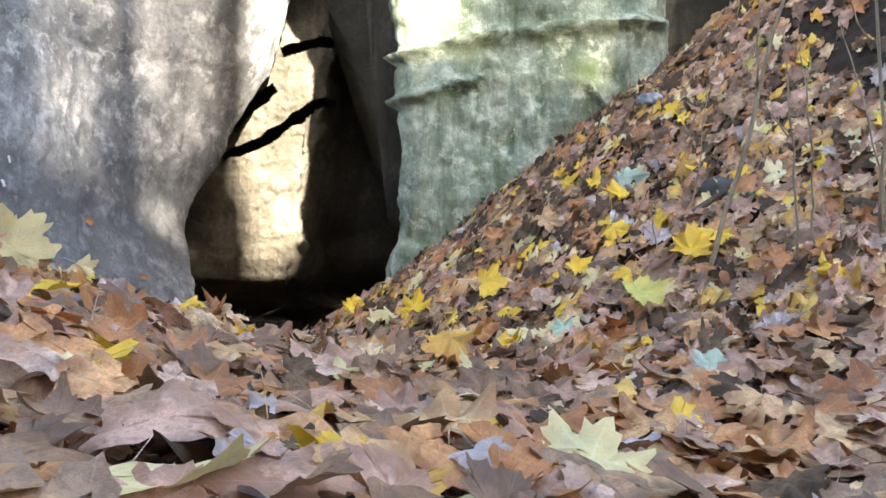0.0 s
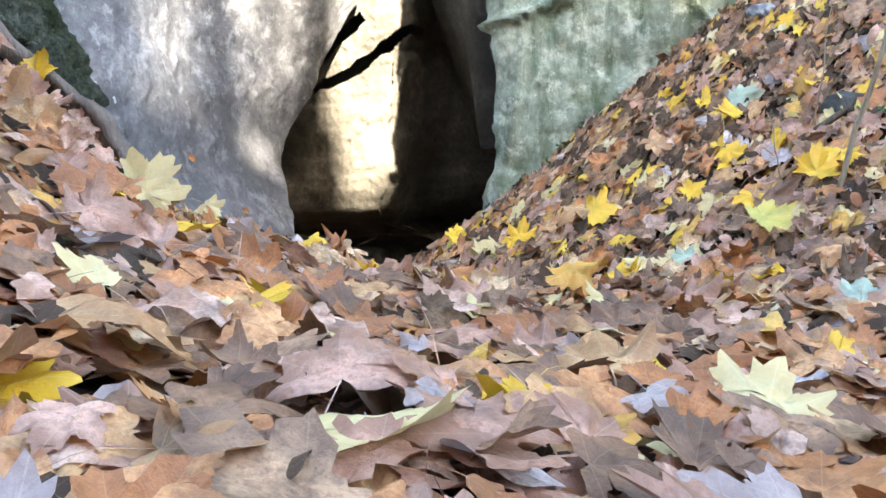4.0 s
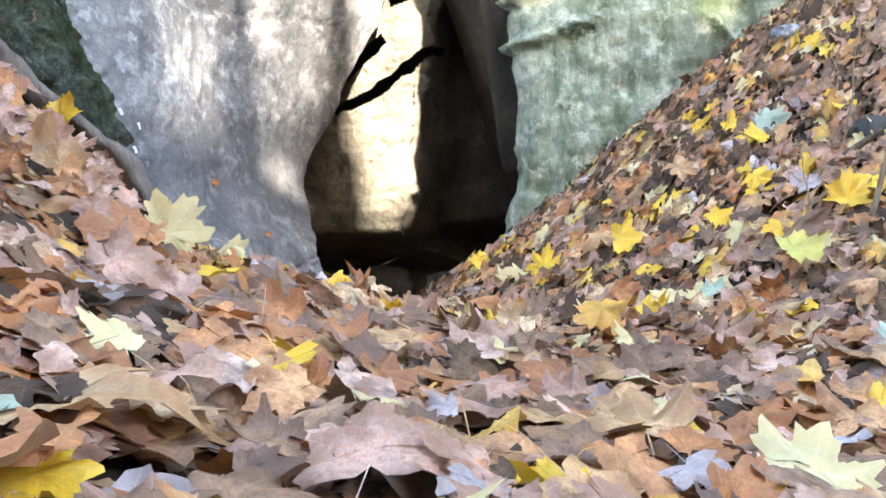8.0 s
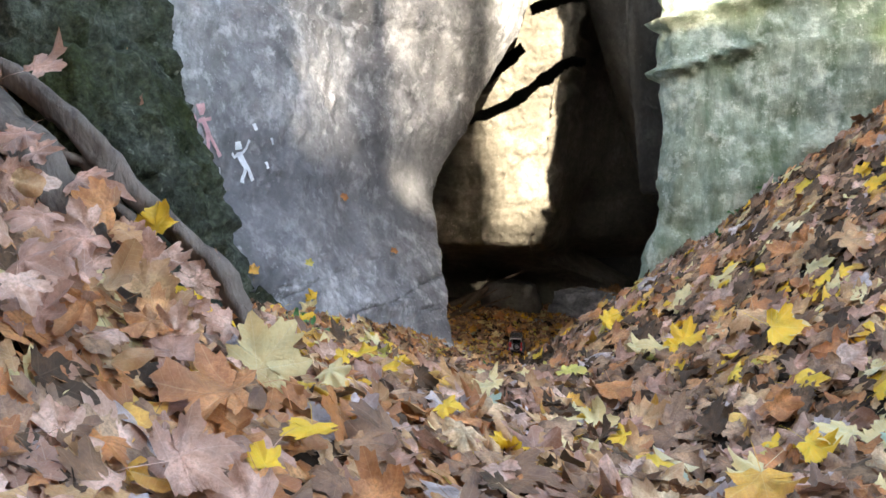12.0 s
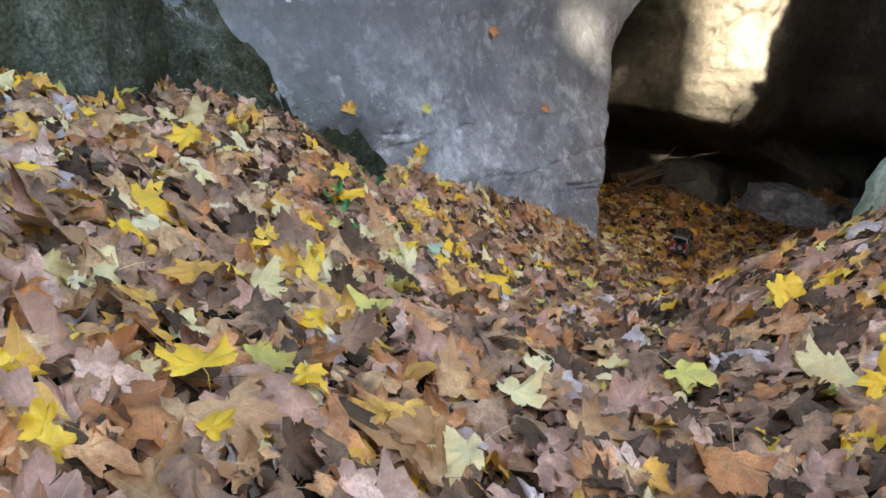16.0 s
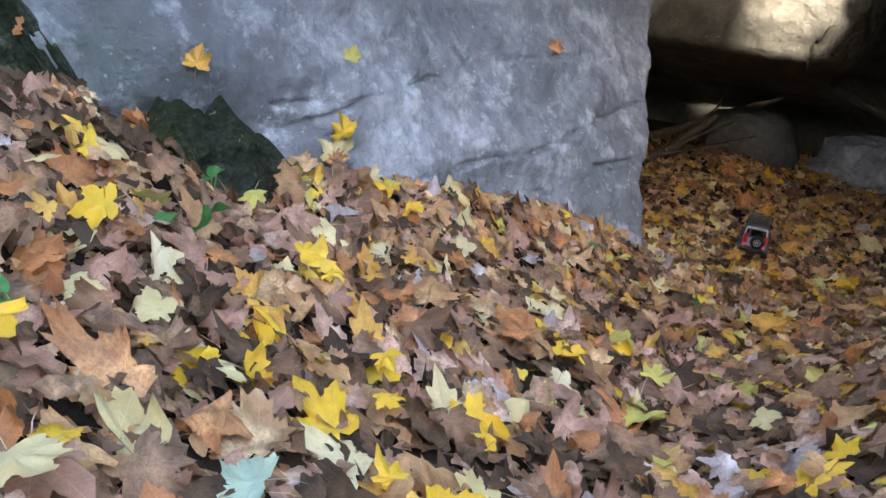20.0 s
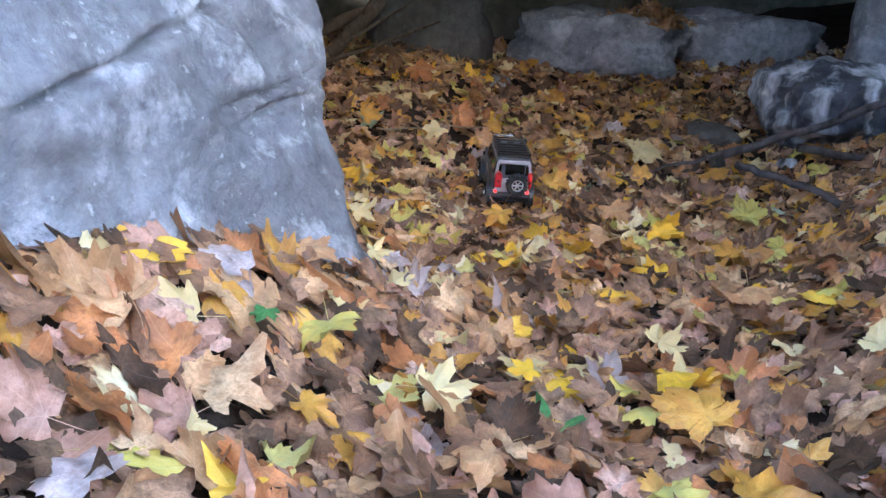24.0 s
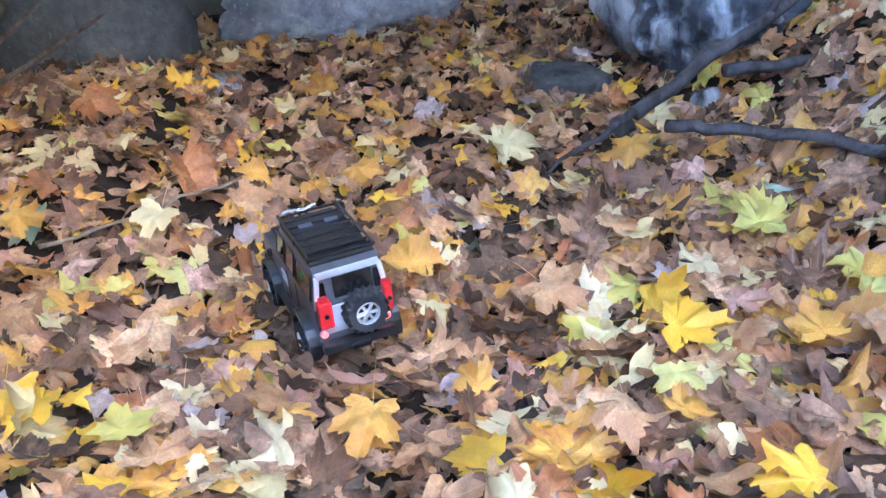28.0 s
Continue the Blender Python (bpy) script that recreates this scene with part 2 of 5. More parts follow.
LEAF = {
    "brown": leaf_material("brown_leaf", (0.4, 0.21, 0.11), (0.62, 0.38, 0.22), (0.16, 0.08, 0.045), (0.54, 0.37, 0.22)),
    "dark": leaf_material("dark_rotting_leaf", (0.14, 0.078, 0.043), (0.29, 0.175, 0.1), (0.06, 0.04, 0.026), (0.26, 0.16, 0.11), 0.55, 0.2),
    "mauve": leaf_material("mauve_brown_leaf", (0.67, 0.37, 0.26), (0.84, 0.58, 0.44), (0.34, 0.16, 0.09), (0.78, 0.56, 0.42), gloss=0.6),
    "tan": leaf_material("tan_leaf", (0.7, 0.41, 0.19), (0.88, 0.64, 0.38), (0.4, 0.19, 0.075), (0.82, 0.62, 0.36)),
    "orange": leaf_material("orange_leaf", (0.66, 0.27, 0.09), (0.84, 0.47, 0.22), (0.34, 0.12, 0.04), (0.78, 0.5, 0.24)),
    "gold": leaf_material("golden_leaf", (0.78, 0.42, 0.06), (0.86, 0.54, 0.13), (0.5, 0.21, 0.045), (0.84, 0.68, 0.3), wear=0.7),
    "yellow": leaf_material("yellow_leaf", (0.9, 0.56, 0.03), (0.92, 0.64, 0.09), (0.76, 0.36, 0.03), (0.9, 0.8, 0.36), vary=0.1, wear=0.4),
    "pale": leaf_material("pale_yellow_leaf", (0.79, 0.65, 0.32), (0.83, 0.72, 0.45), (0.66, 0.43, 0.15), (0.9, 0.84, 0.62), vary=0.1, wear=0.4),
    "green": leaf_material("green_leaf", (0.6, 0.54, 0.12), (0.76, 0.7, 0.26), (0.66, 0.46, 0.09), (0.74, 0.72, 0.4), wear=0.5),
    "grey": leaf_material("grey_lilac_leaf", (0.6, 0.49, 0.46), (0.74, 0.64, 0.62), (0.36, 0.25, 0.21), (0.72, 0.62, 0.58), gloss=0.6),
    "teal": leaf_material("grey_green_leaf", (0.44, 0.56, 0.42), (0.58, 0.68, 0.54), (0.36, 0.36, 0.22), (0.66, 0.72, 0.58), wear=0.5),
    "fresh": leaf_material("fresh_green_leaf", (0.07, 0.26, 0.06), (0.12, 0.36, 0.1), (0.05, 0.16, 0.04), (0.26, 0.48, 0.2), vary=0.2),
}


# ---- helpers for meshes ----
def mesh_object(name, verts, faces, mat, parent=None, smooth=True):
    me = bpy.data.meshes.new(name)
    me.from_pydata([tuple(map(float, v)) for v in verts], [], faces)
    me.materials.append(mat)
    if smooth:
        me.polygons.foreach_set("use_smooth", [True] * len(me.polygons))
    ob = new(name, me)
    if parent:
        ob.parent = parent
    return ob


def part(name, bm, mat, parent=None, label="", smooth=False):
    me = bpy.data.meshes.new(name)
    bm.to_mesh(me)
    bm.free()
    me.materials.append(mat)
    if smooth:
        me.polygons.foreach_set("use_smooth", [True] * len(me.polygons))
    ob = new(name, me)
    if parent:
        ob.parent = parent
    return tagged(ob, label)


def tube_data(points, radii, sides=8, rough=0.0, seed=0, flat=1.0):
    """Verts and faces of a bent tapered limb with an uneven skin."""
    pts = [Vector(p) for p in points]
    verts, faces = [], []
    for i, p in enumerate(pts):
        way = (pts[min(i + 1, len(pts) - 1)] - pts[max(i - 1, 0)]).normalized()
        a = way.cross(Vector((0.3, 0.2, 1)) if abs(way.z) < 0.9 else Vector((1, 0, 0))).normalized()
        b = way.cross(a)
        for k in range(sides):
            t = 2 * math.pi * k / sides
            off = a * math.cos(t) + b * math.sin(t) * flat
            w = 1 + rough * noise.noise((p + off * 0.3) * 4 + Vector((seed, 0, 0)))
            verts.append(p + off * radii[i] * w)
    n = len(pts)
    for i in range(n - 1):
        for k in range(sides):
            j = (k + 1) % sides
            faces.append((i * sides + k, i * sides + j, (i + 1) * sides + j, (i + 1) * sides + k))
    faces.append(tuple(range(sides))[::-1])
    faces.append(tuple((n - 1) * sides + k for k in range(sides)))
    return verts, faces


def bend(a, b, steps, sag=0.0, wobble=0.0, seed=0):
    a, b = Vector(a), Vector(b)
    out = []
    for i in range(steps + 1):
        t = i / steps
        p = a.lerp(b, t) + Vector((0, 0, -sag * 4 * t * (1 - t)))
        out.append(p + wobble * math.sin(math.pi * t) * noise.noise_vector(Vector((seed * 7.3, t * 2.5, seed))))
    return out


# ---- ground ----
def ease(y, ys, vs):
    return sum(np.interp(np.asarray(y) + d, ys, vs) for d in (-0.45, -0.15, 0.15, 0.45)) / 4


def soft_plus(v):
    return 0.5 * (v + np.sqrt(v * v + 0.06))


def gully_line(y):
    return ease(y, [0, 2.5, 4.6, 5.5, 6.9, 8.5, 10.5, 13], [0.35, 0.2, -0.8, -1.4, -1.7, -1.6, -1.0, -0.8])


def ground(x, y):
    """Height of the gully floor and its two banks."""
    x, y = np.asarray(x, float), np.asarray(y, float)
    mid = gully_line(y)
    floor = ease(y, [-3, 0, 1.0, 1.6, 2.5, 3.5, 4.6, 5.5, 6.9, 8.5, 9.6, 10.5, 12.5, 16], [1.6, 1.3, 1.255, 1.25, 1.22, 1.11, 1.03, 0.79, 0.43, 0.14, 0.0, -0.11, -0.02, 0.1])
    right = ease(y, [0, 2, 3, 4.4, 5.2, 6.8, 9, 12], [0.1, 0.14, 0.27, 0.42, 0.57, 0.82, 0.7, 0.15])
    left = ease(y, [0, 1.5, 3, 4.1, 5.4, 6.2, 7.5, 9, 10, 14], [0.26, 0.3, 0.25, 0.2, 0.24, 0.37, 0.31, 0.2, 0.1, 0.05])
    z = floor + right * np.minimum(soft_plus(x - mid - 0.2), 9) + left * np.minimum(soft_plus(mid - x - 0.2), 6)
    z = z + 0.85 * np.exp(-(((x + 2.15) / 0.62) ** 2) - ((y - 1.95) / 0.62) ** 2)
    z = z + 0.14 * np.exp(-(((x + 4.976 - 0.256 * y) / 0.27) ** 2)) * np.clip((y - 6.9) / 0.8, 0, 1) * np.clip((9.5 - y) / 0.5, 0, 1)
    z = z + 0.025 * np.sin(3.1 * x + 1.7 * y) * np.sin(2.3 * y - 1.1 * x) + 0.014 * np.sin(7.3 * x - 5.1 * y + 1) + 0.008 * np.sin(13 * x + 11 * y)
    z = z - 0.17 * np.exp(-(((x + 3.3) / 0.36) ** 2) - ((y - 6.75) / 0.32) ** 2)
    rise = np.clip(-3.0 - y, 0, 9.0)  # unseen hillside added behind the start to hold off the low sun
    return z + rise * (8.3 / 9.0)


gx = np.concatenate([[-60, -35, -20, -12, -8], np.arange(-6, 6.01, 0.09), [7, 9, 13, 20, 35, 60]])
gy = np.concatenate([[-70, -45, -30, -20, -15, -13, -12.5, -12, -11.5, -11], np.arange(-10, -2, 1.0), np.arange(-1.6, 15.5, 0.09), [17, 20, 30, 50, 80]])
xx, yy = np.meshgrid(gx, gy)
zz = ground(xx, yy)
cols = len(gx)
ground_ob = mesh_object("ground", np.stack([xx.ravel(), yy.ravel(), zz.ravel()], -1),
                        [(j * cols + i, j * cols + i + 1, (j + 1) * cols + i + 1, (j + 1) * cols + i) for j in range(len(gy) - 1) for i in range(cols - 1)], SOIL)
tagged(ground_ob, "dark damp soil of a sloping woodland gully", "ground", kind="structure")


# ---- rock masses ----
def rock_sheet(name, rows, mat, rough=0.12, scale=0.9, strata=0.0, seed=0, cap=True, carve=None, slot=None):
    """A rock mass from rows of plan points, lowest row first, with an uneven skin."""
    verts, faces, n = [], [], len(rows[0])
    shift = Vector((seed * 13.7, seed * 5.1, 0))
    for row in rows:
        for i, p in enumerate(row):
            p = Vector(p)
            q = Vector(row[min(i + 1, n - 1)]) - Vector(row[max(i - 1, 0)])
            out = Vector((q.y, -q.x, 0)).normalized()
            d = rough * noise.fractal((p + shift) * scale, 1.0, 2.1, 5) + rough * 0.35 * noise.fractal((p + shift) * scale * 5, 1.0, 2.1, 3)
            if strata:
                d += strata * noise.noise(Vector((p.x * 0.35, p.y * 0.35, p.z * 4.2 + 0.25 * p.x)) + shift) + strata * 0.5 * noise.noise(Vector((p.x * 0.8, p.y * 0.8, p.z * 10)) + shift)
            if carve:
                d -= carve(p)
            verts.append(p + out * d)
    for j in range(len(rows) - 1):
        for i in range(n - 1):
            if not (slot and slot((Vector(rows[j][i]) + Vector(rows[j + 1][i + 1])) / 2)):
                faces.append((j * n + i, j * n + i + 1, (j + 1) * n + i + 1, (j + 1) * n + i))
    if cap:
        faces.append(tuple((len(rows) - 1) * n + i for i in range(n)))
    return mesh_object(name, verts, faces, mat)


def groove(a, b, wide, deep, wander=0.03):
    """A crack along the line a to b, in the (first, z) plane of a face: how deep it cuts at (s, z)."""
    (s0, z0), (s1, z1) = a, b

    def depth(s, z):
        t = ((s - s0) * (s1 - s0) + (z - z0) * (z1 - z0)) / ((s1 - s0) ** 2 + (z1 - z0) ** 2)
        if not 0 <= t <= 1:
            return 0.0
        w = wander * noise.noise(Vector((s * 5, z * 5, s0)))
        off = abs((s - s0 - t * (s1 - s0)) * (z1 - z0) - (z - z0 - t * (z1 - z0)) * (s1 - s0)) / math.hypot(s1 - s0, z1 - z0)
        return deep * max(0.0, 1 - ((off + w) / wide) ** 2) * min(1, 8 * t * (1 - t) + 0.3)

    return depth


def along(points, counts):
    out = []
    for (a, b), c in zip(zip(points, points[1:]), counts):
        out += [Vector(a).lerp(Vector(b), k / c) for k in range(c)]
    return out + [Vector(points[-1])]


def wall_x(y, z):
    """The leaning face of the grey wall."""
    s = np.clip((y - 8.8) / 2.2, 0, 1)
    hollow = 0.32 * math.exp(-((y - 6.7) / 0.42) ** 2 - ((z - 1.0) / 0.26) ** 2)
    under = 0.3 * min(max(0.8 + 0.12 * (y - 7.4) - z, 0), 0.55) * min(max((y - 7.5) / 0.5, 0), 1) * min(max((9.0 - y) / 0.6, 0), 1)  # the foot stands upright below the long crack
    flare = 0.02 * min(max(y - 8.4, 0), 1) + 0.045 * math.exp(-((z - 0.22) / 0.16) ** 2) * min(max(y - 8.2, 0), 1)
    return flare - 4.683 + 0.256 * y - 0.489 * min(z, 1.9) - 0.1 * max(z - 1.9, 0) + 0.34 * max(z - 2.0, 0) * s * s * (3 - 2 * s) - hollow - under


def wall_end(z):
    return float(np.interp(z, [-0.4, 0.4, 0.8, 1.5, 2.4, 2.9, 3.7, 4.3, 7], [9.0, 9.17, 9.5, 9.95, 10.38, 10.75, 11.15, 11.4, 12]))


WALL_CRACKS = [groove((7.5, 0.84), (8.35, 0.9), 0.014, 0.022, 0.02), groove((8.3, 0.88), (9.6, 1.09), 0.016, 0.034, 0.022), groove((7.1, 1.1), (7.45, 1.2), 0.014, 0.03, 0.02), groove((8.9, 0.76), (9.35, 0.79), 0.014, 0.025, 0.015), groove((7.05, 1.2), (7.55, 1.21), 0.012, 0.022, 0.02), groove((7.7, 1.22), (8.2, 1.34), 0.011, 0.018, 0.02), groove((9.0, 0.73), (9.4, 0.75), 0.01, 0.014, 0.012), groove((8.4, 1.34), (9.1, 1.36), 0.011, 0.02, 0.02), groove((6.2, 3.75), (10.6, 3.9), 0.05, 0.06)]
rows = []
for z in np.concatenate([np.arange(-0.5, 0.2, 0.1), np.arange(0.2, 0.65, 0.03), np.arange(0.65, 1.45, 0.013), np.arange(1.45, 1.7, 0.03), np.arange(1.7, 4.6, 0.05), np.arange(4.7, 7.1, 0.3)]):
    end = wall_end(z)
    face = [Vector((wall_x(y, z), y, z)) for y in np.concatenate([np.linspace(4.6, 6.9, 36), np.linspace(6.93, end - 0.1, 150)])]
    corner = [Vector((wall_x(end, z) - 0.02 - 0.16 * k * k, end - 0.08 + 0.1 * k, z)) for k in (0.35, 0.7, 1.0, 1.6)]
    rows.append(along([(-14, 2.0, z), (-7, 3.4, z), face[0]], [3, 8])[:-1] + face + corner + along([corner[-1], (-3.9, end + 0.8, z), (-5.5, 15.5, z)], [6, 6])[1:])
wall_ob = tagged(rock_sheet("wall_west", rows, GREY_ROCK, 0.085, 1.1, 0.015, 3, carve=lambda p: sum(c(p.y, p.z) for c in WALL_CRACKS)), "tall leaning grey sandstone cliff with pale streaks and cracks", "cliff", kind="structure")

BACK_SLOTS = [groove((-2.98, 3.26), (-2.6, 3.66), 0.055, 1.0, 0.05), groove((-2.66, 3.64), (-2.2, 3.92), 0.085, 1.0, 0.07), groove((-2.12, 4.42), (-1.4, 4.64), 0.08, 1.0, 0.06), groove((-3.0, 2.98), (-2.42, 3.2), 0.075, 1.0, 0.06), groove((-2.46, 3.18), (-1.4, 3.87), 0.075, 1.0, 0.07)]
BACK_CRACKS = [groove((-2.6, 2.2), (-2.0, 2.56), 0.03, 0.09), groove((-2.9, 1.7), (-2.1, 1.85), 0.04, 0.05)]
rows = []
for z in np.concatenate([np.arange(-0.4, 0.8, 0.1), np.arange(0.8, 2.9, 0.04), np.arange(2.9, 4.8, 0.017), [4.9, 5.2, 5.8, 6.4, 7]]):
    back = float(np.interp(z, [-0.4, 0.5, 0.85, 1.1, 1.25, 1.5, 2.5, 4, 7], [14.3, 14.2, 13.5, 12.7, 12.2, 12.0, 11.85, 11.7, 12.2]))
    side = float(np.interp(z, [0.5, 1.0, 1.5, 2.5, 3.5, 4.5, 7], [-1.2, -2.2, -1.97, -1.83, -1.68, -1.45, -1.3]))
    rows.append(along([(-6.5, back + 0.4, z), (-4, back, z), (-3.1, back, z), (side - 0.1, back, z), (side + 0.04, back + 0.15, z), (side + 0.3, back + 1.6, z), (1.5, 16.2, z), (4.5, 16.0, z)], [5, 12, 80, 4, 10, 12, 6]))
back_ob = tagged(rock_sheet("wall_north", rows, CAVE_ROCK, 0.1, 1.3, 0.04, 5, carve=lambda p: sum(c(p.x, p.z) for c in BACK_CRACKS) if p.y < 12.6 else 0.0, slot=lambda p: p.y < 12.4 and sum(c(p.x, p.z) for c in BACK_SLOTS) > 0.15), "overhanging tan sandstone at the back of the cave", "rock wall", kind="structure")

rows = []
for z in np.concatenate([np.arange(0.0, 4.8, 0.045), np.arange(4.9, 7.1, 0.3)]):
    lean = 0.07 * (z - 2.4)
    edge = float(np.interp(z, [0, 1.2, 1.7, 2.4, 3.0, 3.4, 7], [-0.7, -0.5, -0.37, -0.3, -0.3, -0.34, -0.3]))
    rows.append(along([(0.9 + 1.2, 15.8, z), (1.2, 11.5, z), (-0.12, 9.2, z), (edge + 0.12, 7.9 + lean, z), (edge, 7.62 + lean, z), (edge + 0.12, 7.5 + lean, z), (2.05, 7.55 + lean, z), (2.2, 7.75 + lean, z), (2.6, 9.6, z), (3.4, 9.9, z), (14, 7.0, z)], [8, 10, 10, 4, 4, 80, 4, 10, 5, 20]))
EAST_CRACKS = [groove((-0.5, 3.38), (0.7, 3.62), 0.06, 0.14, 0.03), groove((0.65, 3.62), (2.2, 3.72), 0.05, 0.12, 0.03), groove((-0.5, 2.95), (0.5, 3.2), 0.05, 0.1, 0.03), groove((1.35, 3.15), (1.75, 2.7), 0.05, 0.08, 0.03), groove((0.5, 3.2), (1.5, 3.15), 0.03, 0.05, 0.03), groove((0.3, 2.5), (1.2, 2.3), 0.025, 0.04, 0.03), groove((-0.2, 1.9), (-0.05, 2.9), 0.04, 0.05, 0.04), groove((0.05, 1.8), (0.15, 2.6), 0.03, 0.03, 0.04)]
right_ob = tagged(rock_sheet("wall_east", [r[::-1] for r in rows], GREEN_ROCK, 0.075, 1.9, 0.022, 9, carve=lambda p: sum(c(p.x, p.z) for c in EAST_CRACKS) if p.y < 8.1 and p.x < 2.15 else 0.0), "pale greenish sandstone outcrop in worn horizontal layers", "rock wall", kind="structure")

# Plain sheet added behind the cave to block stray light.
rows = [along([(-9, 14.9, z), (-5, 14.65, z), (-2.5, 14.8, z), (-0.8, 15.3, z)], [6, 6, 6]) for z in np.arange(-0.6, 7.1, 0.4)]
tagged(rock_sheet("wall_back_plug", rows, DARK_ROCK, 0.1, 1.0, 0, 7), "unseen dark rock added to stop light leaking into the cave", "rock wall", kind="structure")


def roof_z(x, y):
    s = min(max((x + 0.6) / 0.9, 0), 1) if y < 10.2 else min(max((x + 1.0) / 0.4, 0), 1)
    return 6.5 - 0.05 * max(y - 9, 0) + 0.43 * max(9 - y, 0) - ((3.2 if y < 10.2 else 4.4) * s * s * (3 - 2 * s) if y > 8.3 else 0)


# Unseen roof, stretched forward and lowered on the right to dim the cave.
rows = [[Vector((x, y, roof_z(x, y))) for x in np.linspace(5, -4.4 if y < 8.6 else -2.75 if y < 11.6 else -4.6, 48)] for y in np.arange(6.0, 17, 0.5)]
roof_ob = tagged(rock_sheet("shade_ceiling", rows, DARK_ROCK, 0.2, 0.8, 0, 2, cap=False), "unseen dark rock roof added to dim the cave", "cave roof", kind="structure")


# ---- leaf litter ----
def leaf_shape(kind):
    """Outline of a leaf about one unit across, stalk at the origin, tip along +y."""
    pts = []
    if kind == "beech":
        for k in range(14):
            t = 2 * math.pi * k / 14
            pts.append((0.26 * math.sin(t), 0.45 - 0.45 * math.cos(t)))
        return np.array(pts)
    if kind == "oak":
        for k in range(24):
            t = 2 * math.pi * k / 24
            w = 0.22 + 0.07 * math.cos(10 * t)
            pts.append((w * math.sin(t) * (1.15 - 0.3 * math.cos(t)), 0.48 - 0.5 * math.cos(t)))
        return np.array(pts)
    lobes = {"maple": [(-90, 0.46), (-45, 0.68), (0, 0.8), (45, 0.68), (90, 0.46)],
             "maple_b": [(-94, 0.42), (-47, 0.66), (0, 0.86), (44, 0.7), (91, 0.44)],
             "maple_c": [(-88, 0.52), (-43, 0.68), (0, 0.74), (43, 0.68), (88, 0.52)],
             "scrap": [(-90, 0.44), (-42, 0.66), (0, 0.76), (46, 0.56), (88, 0.48)]}[kind]
    deep = {"maple": 0.68, "maple_b": 0.62, "maple_c": 0.76, "scrap": 0.7}[kind]
    teeth = ((-17, 0.74), (-14.5, 0.86), (-9, 0.84), (-2.5, 0.98), (2.5, 0.98), (9, 0.84), (14.5, 0.86), (17, 0.74)) if kind != "scrap" else ((-14, 0.78), (-3, 0.97), (4, 0.96), (14, 0.76))
    pts = [(0.0, -0.01), (-0.1, -0.1), (-0.22, -0.1)]
    for i, (a, r) in enumerate(lobes):
        for da, k in teeth:
            t = radians(a + da)
            pts.append((k * r * math.sin(t), k * r * math.cos(t)))
        if i < len(lobes) - 1:
            c, q = lobes[i + 1]
            for da, k in ((-3.5, 1.05), (0, 1.0), (3.5, 1.05)) if kind != "scrap" else ((0, 1.0),):
                t = radians((a + c) / 2 + da)
                pts.append((k * deep * (r + q) / 2 * math.sin(t), k * deep * (r + q) / 2 * math.cos(t)))
    pts += [(0.22, -0.1), (0.1, -0.1)]
    return np.array(pts)


SHAPES = {k: leaf_shape(k) for k in ("maple", "maple_b", "maple_c", "scrap", "oak", "beech")}


